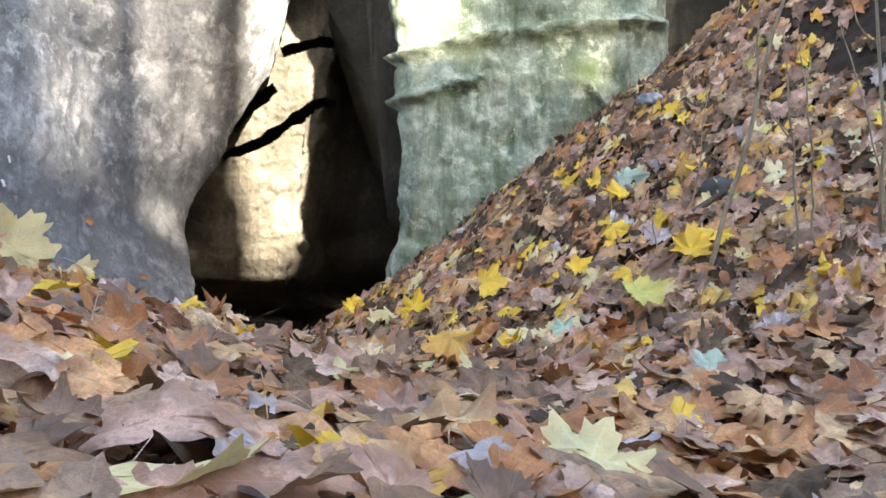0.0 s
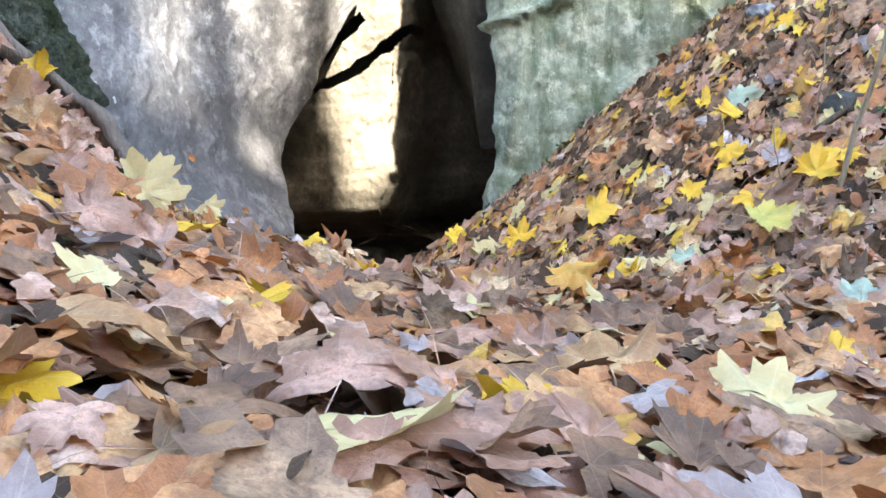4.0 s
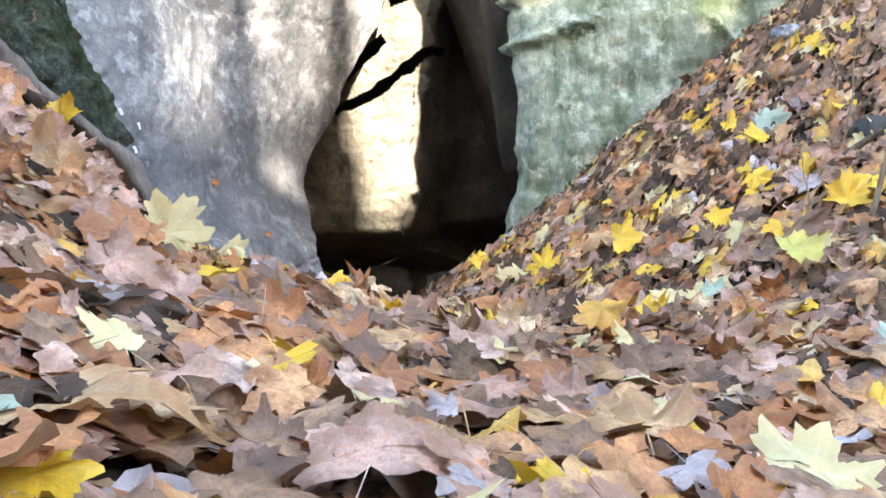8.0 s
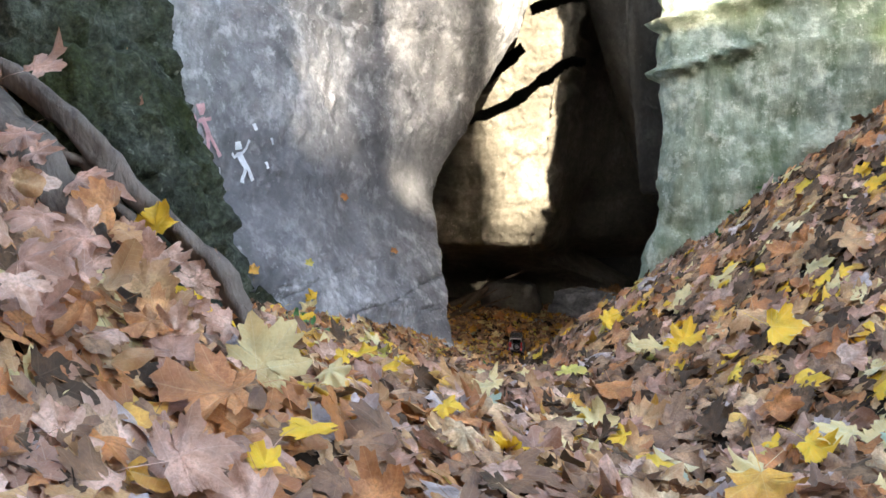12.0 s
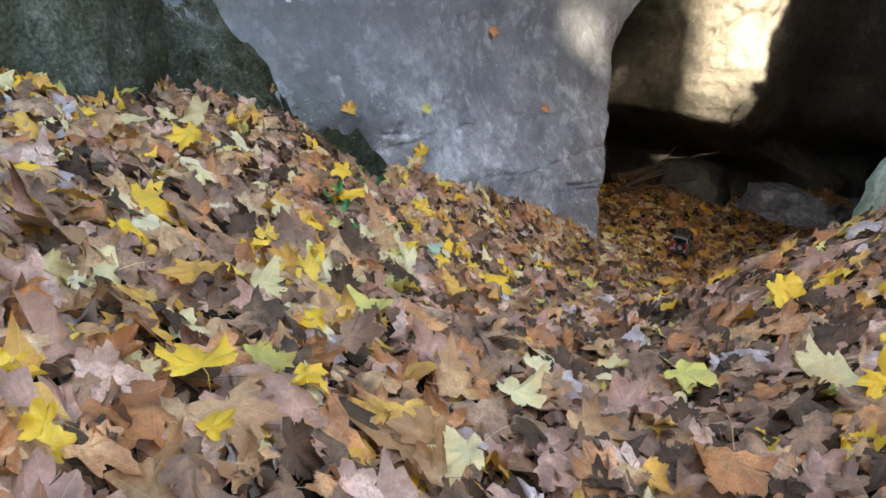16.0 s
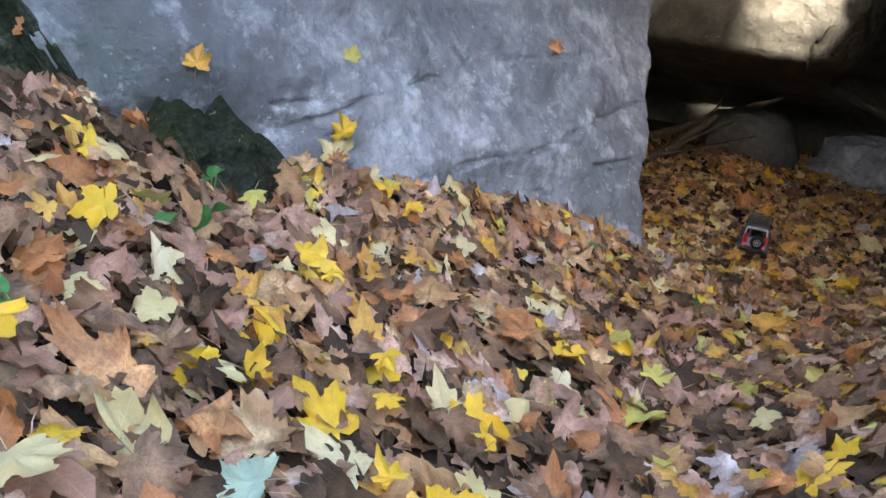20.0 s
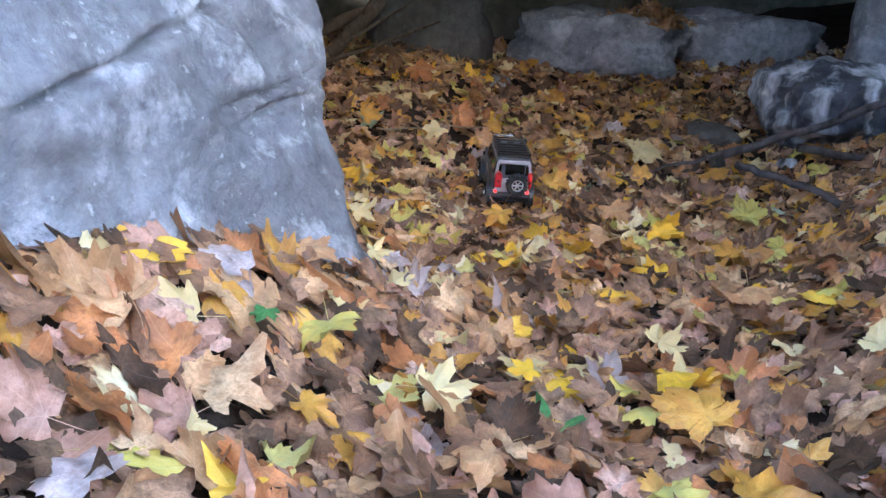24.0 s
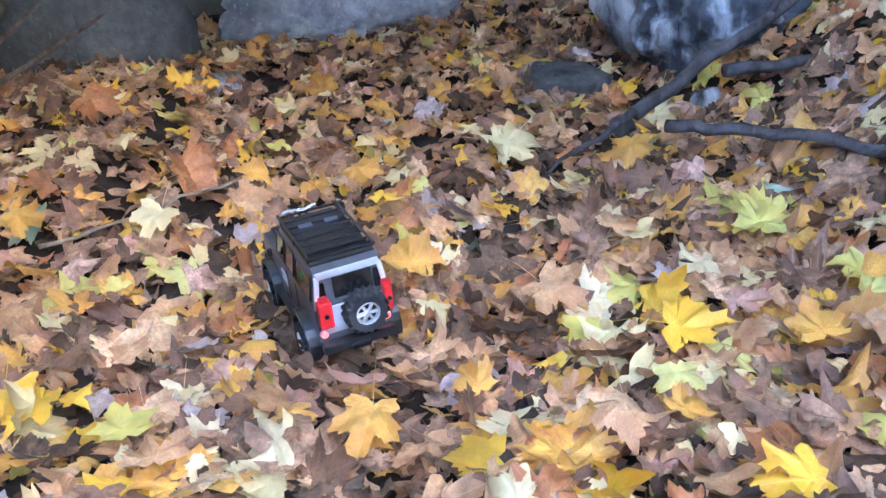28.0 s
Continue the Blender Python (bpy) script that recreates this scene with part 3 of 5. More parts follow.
def leaf_mesh_data(kind, size, curl, fold, twist, rng, ring=False, stalk=0.5, crisp=0.5):
    """Verts, faces and flat coordinates of one dry leaf in its own frame, up +z: pleated along its veins, with
    lobes that curl on their own, and rolled about a chance axis (curl); fold deepens the pleats."""
    o = SHAPES[kind] * (1 + 0.045 * rng.standard_normal((len(SHAPES[kind]), 1)))
    broad = kind not in ("oak", "beech")
    if ring and not broad:  # rounder outline
        after = np.roll(o, -1, 0)
        o = np.stack([0.8 * o + 0.2 * after, 0.2 * o + 0.8 * after], 1).reshape(-1, 2)
    centre = np.array([[0.0, 0.12 if broad else 0.45]])
    n = len(o)
    if ring:
        flat = np.concatenate([centre, centre + (o - centre) * 0.36, centre + (o - centre) * 0.7, o])
        faces = [(0, 1 + k, 1 + (k + 1) % n) for k in range(n)]
        for b in (1, 1 + n):
            faces += [(b + k, b + n + k, b + n + (k + 1) % n, b + (k + 1) % n) for k in range(n)]
    else:  # an inner ring with every few points of the outline
        keys = list(range(0, n, 4 if broad else 3))
        m = len(keys)
        flat = np.concatenate([centre, centre + (o[keys] - centre) * 0.6, o])
        faces = [(0, 1 + k, 1 + (k + 1) % m) for k in range(m)]
        for k in range(m):
            a, b = keys[k], keys[(k + 1) % m] if k < m - 1 else n
            faces += [(1 + k, 1 + m + a, 1 + m + (a + 1) % n), (1 + k, 1 + m + (b % n), 1 + (k + 1) % m)]
            faces += [(1 + k, 1 + m + i, 1 + m + (i + 1) % n) for i in range(a + 1, b)]
    x, y = flat[:, 0], flat[:, 1]
    r = np.sqrt(x * x + y * y)
    angle = np.arctan2(x, y + 1e-6)
    between = np.abs((angle / 0.785 + 0.5) % 1.0 - 0.5) * 2  # 0 on a vein, 1 midway to the next
    pleat = (0.1 + abs(fold)) * (1 if rng.random() < 0.6 else -1)
    wave, tips = rng.uniform(0, 6.283, 3), rng.normal(0, crisp, 7)
    lobe = np.interp(angle, np.array([-3.14, -1.57, -0.785, 0, 0.785, 1.57, 3.14]), tips)
    z = pleat * r * between * (broad * 1.0) + (0 if broad else fold * 2 * np.abs(x)) + lobe * np.maximum(r - 0.28, 0) ** 2 * 2.2
    z = z + twist * x * (y - 0.3) * 0.9 + 0.05 * r * np.sin(8 * angle + wave[0]) + 0.03 * np.sin(9 * x + wave[1]) * np.sin(8 * y + wave[2])
    axis = rng.uniform(0, 3.142)
    ca, sa, bend_by = math.cos(axis), math.sin(axis), curl * 2.2 + 1e-3
    u, w = x * ca + (y - 0.3) * sa, -x * sa + (y - 0.3) * ca
    u, lift = (np.sin(bend_by * u) / bend_by) - z * np.sin(bend_by * u), (1 - np.cos(bend_by * u)) / bend_by + z * np.cos(bend_by * u)
    v = np.stack([u * ca - w * sa, u * sa + w * ca, lift], -1) * size
    if stalk:
        b = len(v)
        base, h, wide = v[1 + (2 * n if ring else m)], stalk * size, 0.006 * size
        side = rng.normal(0, 0.3) * size
        s = np.array([[-wide, 0, 0.003], [wide, 0, 0.003], [side * 0.4 - wide, -h * 0.5, 0.005 + 0.1 * h], [side * 0.4 + wide, -h * 0.5, 0.005 + 0.1 * h], [side, -h, 0.05 * h]]) + base
        v = np.concatenate([v, s])
        flat = np.concatenate([flat, np.tile([[0.12, 0.3]], (5, 1))])
        faces = faces + [(b, b + 1, b + 3, b + 2), (b + 2, b + 3, b + 4)]
    return v, faces, flat


def turn_matrix(yaw, tip, roll):
    return np.array(Euler((tip, roll, yaw), "XYZ").to_matrix())


def leaf_object(name, batches, mat):
    """One mesh from many leaves: (verts, faces, flat) triples already in the world."""
    verts = np.concatenate([b[0] for b in batches])
    faces, base = [], 0
    for v, f, _ in batches:
        faces += [tuple(i + base for i in q) for q in f]
        base += len(v)
    me = bpy.data.meshes.new(name)
    me.from_pydata(verts.tolist(), [], faces)
    flat = np.concatenate([b[2] for b in batches])
    layer = me.uv_layers.new(name="leaf")
    loops = np.empty(len(me.loops), dtype=np.int32)
    me.loops.foreach_get("vertex_index", loops)
    layer.data.foreach_set("uv", (flat[loops] - np.array([0, 0.0])).ravel().astype(np.float32))
    me.polygons.foreach_set("use_smooth", [True] * len(me.polygons))
    me.materials.append(mat)
    return new(name, me)


def on_ground(x, y, z):
    """Whether a spot is open ground, clear of the rock masses."""
    if 4.6 < y < wall_end(max(z, 0)) and x < wall_x(y, z) + 0.03:
        return False
    if y >= wall_end(max(z, 0)) and x < -3.6:
        return False
    if x > -0.55 and y > 7.45 and y < 8.2 + (x + 0.55) * 1.5 and x < 2.2:
        return False
    if x > 2.0 + 0.0 and y > 9.5 or y > 14.0 or (y > 8.0 and x > 1.6):
        return False
    return True


rng = np.random.default_rng(7)
STOCK, FINE, FLAT = {}, {}, {}
for kind, share in (("maple", 14), ("maple_b", 14), ("maple_c", 10), ("oak", 5), ("beech", 4), ("scrap", 8)):
    STOCK[kind] = [leaf_mesh_data(kind, 1.0, rng.normal(0.1, 0.5) + (rng.random() < 0.25) * rng.choice([-0.9, 0.9]), rng.normal(0, 0.16), rng.normal(0, 0.4), rng, False, 0.6 if rng.random() < 0.3 else 0) for _ in range(share)]
    FINE[kind] = [leaf_mesh_data(kind, 1.0, rng.normal(0.1, 0.5) + (rng.random() < 0.25) * rng.choice([-0.9, 0.9]), rng.normal(0, 0.18), rng.normal(0, 0.4), rng, True, 0.7 if rng.random() < 0.3 else 0) for _ in range(share)]
    FLAT[kind] = [leaf_mesh_data(kind, 1.0, rng.normal(-0.1, 0.2), rng.normal(0.0, 0.06), rng.normal(0, 0.25), rng, True, 0.7 if rng.random() < 0.3 else 0, 0.22) for _ in range(share)]
KINDS = ["maple"] * 7 + ["maple_b"] * 6 + ["maple_c"] * 5 + ["oak"] * 2 + ["beech"]
LOW_KINDS = ["scrap"] * 4 + ["beech"] * 2 + ["oak"]
HUES = ["dark", "brown", "mauve", "tan", "orange", "gold", "yellow", "pale", "green", "grey", "teal"]
UNDER = np.array([0.42, 0.3, 0.12, 0.09, 0.03, 0.0, 0.0, 0.01, 0.0, 0.03, 0.0])
START = np.array([0.045, 0.21, 0.28, 0.14, 0.23, 0.018, 0.012, 0.024, 0.004, 0.035, 0.002])
SLOPE = np.array([0.085, 0.22, 0.15, 0.18, 0.14, 0.08, 0.065, 0.075, 0.016, 0.016, 0.002])
# Browner litter of the gully, darkened further to stand for weaker light.
DULL = np.array([0.26, 0.31, 0.18, 0.08, 0.07, 0.015, 0.025, 0.03, 0.01, 0.02, 0.0])
CAVE = np.array([0.1, 0.3, 0.05, 0.26, 0.05, 0.12, 0.03, 0.08, 0.035, 0.015, 0.001])


def hue_mix(x, y, low):
    """Shares of the leaf colours: rust and mauve at the start, yellow up the slope, dull brown along the gully's bed
    and down to the cave, partly in place of the weaker light there.
    """
    if low:
        return UNDER / UNDER.sum()
    s = min(max((y - 2.0) / 2.5, 0), 1)
    c = min(max((y - 6.5) / 2.0, 0), 1)
    w = (START * (1 - s) + SLOPE * s) * (1 - c) + CAVE * c
    dull = 0.75 * math.exp(-((x - float(gully_line(y)) - 0.25) / 0.85) ** 2) * min(max((y - 2.2) / 1.0, 0), 1) * (1 - min(max((y - 7.5) / 1.2, 0), 1))
    dull = max(dull, 0.6 * min(max((y - 4.4) / 1.2, 0), 1) * (1 - min(max((y - 8.0) / 1.2, 0), 1)))
    w = w / w.sum() * (1 - dull) + DULL * dull
    return w / w.sum()


batches = {h: [] for h in HUES}


def strew(count, x0, x1, y0, y1, size, spread, lift, tilt=0.16, lean=0.28, near=False, low=False):
    """Leaves thrown at random over a stretch of ground, lying along its slope."""
    x, y = rng.uniform(x0, x1, count), rng.uniform(y0, y1, count)
    z = ground(x, y)
    e = 0.08
    dx, dy = (ground(x + e, y) - ground(x - e, y)) / (2 * e), (ground(x, y + e) - ground(x, y - e)) / (2 * e)
    face = rng.normal(lean, np.where(y < 2.0, 0.1, 0.18))  # dead leaves slide until they lean down the gully's upper side
    yaw, steep = rng.uniform(0, 6.283, count), np.where((rng.random(count) < 0.85) | (y < 2.0), tilt, tilt * 2.3)
    tip, roll = rng.normal(0, 1, count) * steep, rng.normal(0, 1, count) * steep
    sizes = np.clip(rng.normal(size, spread, count), 0.04, size * 1.55)
    up = rng.uniform(0.0, lift, count) ** 1.5 / lift ** 0.5 + (0.0 if low else 0.012)
    for i in range(count):
        bare = noise.noise(Vector((x[i] * 2.2, y[i] * 2.2, 4.0)))
        if not on_ground(x[i], y[i], z[i]) or bare > (-0.08 if x[i] > 0.1 else 0.06 if x[i] < -0.8 else 0.18) and 2.0 < y[i] < 7.3 and rng.random() < (0.1 if low else 0.4 if x[i] < -0.6 else 0.3):
            continue
        hue = HUES[rng.choice(len(HUES), p=hue_mix(x[i], y[i], low))]
        kind = LOW_KINDS[rng.integers(len(LOW_KINDS))] if low else KINDS[rng.integers(len(KINDS))]
        pool = FLAT[kind] if y[i] < 2.3 else FINE[kind] if near else STOCK[kind]
        v, f, flat = pool[rng.integers(len(pool))]
        s = sizes[i] * (0.8 if kind in ("oak", "beech") else 1.0)
        w = (v * s) @ turn_matrix(yaw[i], tip[i], roll[i]).T @ turn_matrix(0, face[i], 0).T
        w[:, 2] += w[:, 0] * dx[i] + w[:, 1] * dy[i] - np.percentile(w[:, 2], 25) + up[i] + z[i]
        w[:, 0] += x[i]
        w[:, 1] += y[i]
        batches[hue].append((w, f, flat))


strew(2400, -1.5, 1.4, 0.4, 2.4, 0.085, 0.022, 0.02, 0.17, 0.1, low=True)
strew(900, -1.3, 1.2, 0.5, 1.5, 0.115, 0.028, 0.05, 0.2, 0.12, True)
strew(1500, -2.2, 1.6, 1.4, 2.7, 0.115, 0.026, 0.05, 0.2, 0.18, True)
strew(12500, -4.0, 2.4, 2.0, 7.6, 0.08, 0.02, 0.02, 0.25, 0.25, low=True)
strew(9600, -4.0, 2.4, 2.5, 7.6, 0.112, 0.028, 0.05, 0.18, 0.3)
strew(2600, -3.6, 1.4, 7.4, 8.8, 0.075, 0.02, 0.02, 0.22, 0.2, low=True)
strew(2100, -3.6, 1.4, 7.4, 8.8, 0.115, 0.026, 0.045, 0.19, 0.2)
strew(5200, -3.6, 1.4, 8.7, 11.2, 0.078, 0.02, 0.02, 0.22, 0.12, low=True)
strew(1700, -3.2, -0.4, 8.7, 10.7, 0.108, 0.026, 0.045, 0.22, 0.2, True)
strew(1500, -3.6, 1.4, 8.7, 11.0, 0.1, 0.026, 0.03, 0.18, 0.12)
strew(4600, -3.6, 1.4, 10.6, 13.9, 0.1, 0.026, 0.035, 0.17, 0.15)
strew(3000, 1.6, 6.0, 1.5, 9.8, 0.12, 0.03, 0.03)
strew(3000, -4.5, 4.5, -4.8, -0.35, 0.12, 0.03, 0.02, low=True)
strew(1100, -5.5, -1.4, 0.2, 2.6, 0.12, 0.03, 0.02, low=True)
strew(900, 1.3, 5.0, 0.2, 2.4, 0.12, 0.03, 0.02, low=True)
strew(700, -2.4, -0.9, 1.2, 3.0, 0.105, 0.024, 0.045, 0.2, 0.2, True)
strew(420, -3.2, -0.8, 2.3, 3.5, 0.11, 0.025, 0.04, 0.18, 0.25)
strew(1300, -5.0, 4.5, -0.4, 0.5, 0.1, 0.025, 0.015, 0.12, 0.08, low=True)
strew(420, -4.0, 4.0, -0.4, 0.5, 0.11, 0.025, 0.015, 0.1, 0.08)
LITTER_LABEL = {"dark": "dark rotting leaves", "brown": "brown fallen leaves", "mauve": "mauve brown fallen leaves", "tan": "tan fallen leaves", "orange": "orange fallen leaves", "gold": "golden fallen leaves", "yellow": "bright yellow fallen leaves", "pale": "pale yellow fallen leaves", "green": "green fallen leaves", "grey": "grey lilac fallen leaves", "teal": "grey green fallen leaves"}
for hue, items in batches.items():
    tagged(leaf_object("leaf_litter", items, LEAF[hue]), LITTER_LABEL[hue] + " strewn over the gully floor", "leaf litter", kind="stuff")


# ---- unseen wood behind the start, added to shape the sunlight ----
def boulder(name, at, half, turn, mat, seed, label, rough=0.22, detail=4, category="boulder", under=0.0):
    bm = bmesh.new()
    bmesh.ops.create_icosphere(bm, subdivisions=detail, radius=1.0)
    shift = Vector((seed * 3.7, seed * 1.9, seed * 5.3))
    for v in bm.verts:
        p = v.co.copy()
        box = max(abs(p.x), abs(p.y), abs(p.z))
        p = p.lerp(p / box * 0.82, 0.45)
        d = 1 + rough * noise.fractal(p * 1.1 + shift, 1.0, 2.0, 5) + rough * 0.35 * noise.fractal(p * 5 + shift, 0.9, 2.0, 5)
        slim = 1 + under * min(p.z, 0)  # undercut foot
        v.co = Vector((p.x * d * half[0] * slim, p.y * d * half[1] * slim, p.z * d * half[2]))
    ob = part(name, bm, mat, smooth=True)
    ob.matrix_world = pose(*at, 0, 0, turn)
    return tagged(ob, label, category)


def crown_mesh(seed):
    """Some hundreds of drooping autumn leaves round an unseen treetop, added to dim the low sky."""
    r = np.random.default_rng(seed)
    verts, faces = [], []
    clumps = r.normal(0, 1, (26, 3)) * np.array([1.1, 1.1, 2.3])
    for k in range(1500):
        c = clumps[k % 26] + r.normal(0, 0.42, 3)
        s = r.uniform(0.12, 0.24)
        leaf = np.array([[0, -s, 0], [s * 0.6, 0, s * 0.2], [0, s, 0], [-s * 0.6, 0, s * 0.2]]) @ turn_matrix(*r.uniform(-3, 3, 3)).T + c
        faces += [(4 * k, 4 * k + 1, 4 * k + 2), (4 * k, 4 * k + 2, 4 * k + 3)]
        verts += leaf.tolist()
    me = bpy.data.meshes.new("crown")
    me.from_pydata(verts, [], faces)
    me.uv_layers.new(name="leaf")
    me.materials.append(LEAF["gold"])
    return me


CROWNS = [crown_mesh(s) for s in (1, 2, 3)]


def beech(x, y, radius, height, seed):
    tree = tagged(new("tree"), "tall grey beech out of view, added to screen the sun", "tree", "trees on the hillside")
    z = float(ground(x, y)) - 0.3
    tree.location = (x, y, z)
    pts = bend((0, 0, 0), (0.3 * math.sin(seed), 0.3, height), 8, 0, 0.25, seed)
    v, f = tube_data(pts, [radius * (1.25 if i == 0 else 1 - 0.07 * i) for i in range(9)], 10, 0.15, seed)
    mesh_object("trunk", v, f, ROOT_BARK, tree)
    for k in range(5):
        t = 4 + k % 4
        a = seed * 1.7 + k * 2.1
        end = pts[t] + Vector((2.0 * math.cos(a), 2.0 * math.sin(a), 1.8))
        v, f = tube_data(bend(pts[t], end, 4, -0.2, 0.2, seed + k), [radius * 0.35, radius * 0.28, radius * 0.2, radius * 0.12, 0.02], 6, 0.1, k)
        mesh_object("limb", v, f, ROOT_BARK, tree)
    crown = new("crown", CROWNS[seed % 3])
    crown.parent = tree
    crown.matrix_local = pose(*pts[-1], 0, 0, 70 * seed) @ Matrix.Translation((0, 0, -1.2))
    return tree


# Unseen trunks, stood where they let only streaks of sun onto the cliff.
for x, y, r, h, s in ((1.55, -12, 0.56, 13, 1), (2.6, -12, 0.46, 14, 2), (3.22, -12, 0.33, 12, 3), (4.32, -12, 0.22, 14, 16), (5.72, -12.2, 0.27, 13, 17), (7.15, -16, 0.28, 15, 4), (0.4, -12, 0.5, 13, 7), (9.1, -12, 0.4, 13, 8), (11.6, -16, 0.5, 14, 9), (11.0, -12, 0.45, 14, 10), (13.6, -16, 0.6, 14, 11), (13.2, -12, 0.5, 14, 12), (-0.8, -12, 0.5, 14, 13), (-2.2, -12, 0.5, 14, 14), (16.2, -16, 0.6, 14, 15), (-3.6, -12, 0.4, 13, 20), (-5.1, -13, 0.45, 14, 21), (-6.6, -12, 0.4, 13, 22), (-8.2, -13, 0.5, 14, 23), (-9.8, -12, 0.42, 13, 24), (-11.5, -13, 0.45, 14, 25), (-4.4, -17, 0.5, 15, 26), (-7.5, -17, 0.5, 15, 27), (-1.2, -17, 0.5, 15, 28), (1.8, -17, 0.5, 15, 29), (-10.6, -17, 0.5, 15, 30)):
    beech(x, y, r, h, s)
# Unseen crest rocks, added to trim the sun patch on the cave rock.
boulder("mossy_rock", (5.6, -12.0, 10.9), (0.45, 0.5, 1.0), 0, MOSS_ROCK, 21, "unseen upright mossy rock added to cut the sun patch's left side", 0.1)
boulder("mossy_rock", (6.2, -12.0, 10.28), (0.8, 0.5, 0.38), 0, MOSS_ROCK, 22, "unseen low mossy rock added to cut the sun patch's lower edge", 0.1)
boulder("mossy_rock", (7.1, -12.0, 10.4), (0.6, 0.5, 0.66), 0, MOSS_ROCK, 23, "unseen rounded mossy rock added to cut the sun patch's lower right", 0.1)
shrub_rng = np.random.default_rng(4)
for x0, x1, count in ((4.6, 5.36, 135), (3.45, 4.1, 105), (7.5, 8.5, 420)):  # unseen twiggy shrubs added to break up the sun
    z = float(ground((x0 + x1) / 2, -12))
    shrub = tagged(new("shrub"), "unseen bare twiggy grey shrub added to thin the sunlight", "shrub", "shrubs on the hillside")
    shrub.location = ((x0 + x1) / 2, -12, z)
    for k in range(count):
        base = Vector((shrub_rng.uniform(x0, x1) - (x0 + x1) / 2, shrub_rng.uniform(-0.5, 0.5), shrub_rng.uniform(-0.2, 3.2) if k > 6 else -0.2))
        tip = base + Vector((shrub_rng.normal(0, 0.35), shrub_rng.normal(0, 0.2), shrub_rng.uniform(0.6, 1.3)))
        v, f = tube_data(bend(base, tip, 3, 0, 0.08, k), [0.026, 0.022, 0.018, 0.008], 5)
        mesh_object("twig", v, f, ROOT_BARK, shrub)


# ---- mossy rocks and the rooted bank ----
boulder("mossy_rock", (-4.55, 4.35, 1.75), (1.15, 1.15, 1.5), 10, MOSS_ROCK, 1, "big dark rock covered in moss at the foot of the cliff", 0.2, 5)
verts, faces = [], []
for j in range(120):  # a smooth apron of moss-grown rock that runs down along the foot of the cliff
    y = 4.5 + 2.72 * j / 119
    top = float(np.interp(y, [4.5, 5.67, 6.08, 6.28, 6.38, 6.48, 6.58, 6.85, 7.0, 7.12], [3.3, 2.2, 1.81, 1.52, 1.14, 1.12, 1.25, 1.22, 1.1, 0.8])) + 0.09 * noise.fractal(Vector((y * 5, 3, 1)), 0.8, 2.0, 4)
    foot = float(ground(wall_x(y, 1.0) + 0.3, y)) - 0.25
    thick = 0.2 * min(1.0, (7.22 - y) / 0.5 + 0.15)
    for k in range(61):
        t = k / 60
        z = top - (top - foot) * t
        p = Vector((wall_x(y, z) + 0.2 * math.exp(-((y - 6.68) / 0.36) ** 2 - ((z - 1.0) / 0.3) ** 2), y, z))
        d = thick * (t ** 0.6) + 0.15 * noise.fractal(p * 2.4, 1.0, 2.1, 5) * min(1, t * 5) + 0.04 * noise.fractal(p * 14, 0.7, 2.0, 5) * min(1, t * 6) - 0.02
        verts.append(p + Vector((0.9, -0.3, 0.3)) * d)
    if j:
        faces += [((j - 1) * 61 + k, (j - 1) * 61 + k + 1, j * 61 + k + 1, j * 61 + k) for k in range(60)]
tagged(mesh_object("mossy_rock", verts, faces, MOSS_ROCK), "long dark moss-grown apron of rock against the cliff", "mossy rock")


def mossy_bank(cx, cy, z0, z1, radius, seed):
    """A steep shaggy lump of moss with upright folds."""
    rings, sides, verts, faces = 90, 160, [], []
    for j in range(rings + 1):
        h = j / rings
        z = z0 + (z1 - z0) * min(1.0, h * 1.12)
        shrink = 1.0 if h < 0.4 else math.sqrt(max(0.0, 1 - ((h - 0.4) / 0.6) ** 2))
        for k in range(sides):
            t = 2 * math.pi * k / sides
            p = Vector((math.cos(t), math.sin(t), z * 0.5))
            d = 1 + 0.16 * noise.noise(p * 2.3 + Vector((seed, 0, 0))) + 0.1 * noise.noise(Vector((p.x * 5, p.y * 5, z * 1.2))) + 0.1 * noise.fractal(Vector((p.x * 9, p.y * 9, z * 14)), 0.7, 2.0, 5)
            r = radius * (1.12 - 0.2 * h) * shrink * d
            verts.append((cx + r * math.cos(t), cy + r * math.sin(t), z + 0.03 * noise.noise(Vector((p.x * 7, p.y * 7, z * 9)))))
    for j in range(rings):
        for k in range(sides):
            i = (k + 1) % sides
            faces.append((j * sides + k, j * sides + i, (j + 1) * sides + i, (j + 1) * sides + k))
    return verts, faces


v, f = mossy_bank(-1.86, 2.52, 1.15, 2.46, 0.43, 4)
tagged(mesh_object("mossy_bank", v, f, MOSS_ROCK), "steep dark green lump of moss with leaves on top", "mossy rock")
v, f = mossy_bank(-2.12, 2.62, 1.2, 3.1, 0.46, 9)
tagged(mesh_object("mossy_bank", v, f, MOSS_ROCK), "tall dark shoulder of moss behind the bare roots", "mossy rock")
tree = tagged(new("tree"), "old tree on a leafy bank with bare roots", "tree")
v, f = tube_data([(-2.6, 1.9, 1.9), (-2.6, 1.9, 2.3), (-2.62, 1.9, 2.7), (-2.66, 1.92, 3.4), (-2.7, 1.95, 4.5), (-2.8, 2.0, 6.5), (-2.9, 2.1, 9.0)], [0.42, 0.34, 0.3, 0.28, 0.26, 0.24, 0.2], 24, 0.35, 3)
mesh_object("trunk", v, f, MOSSY_BARK, tree)
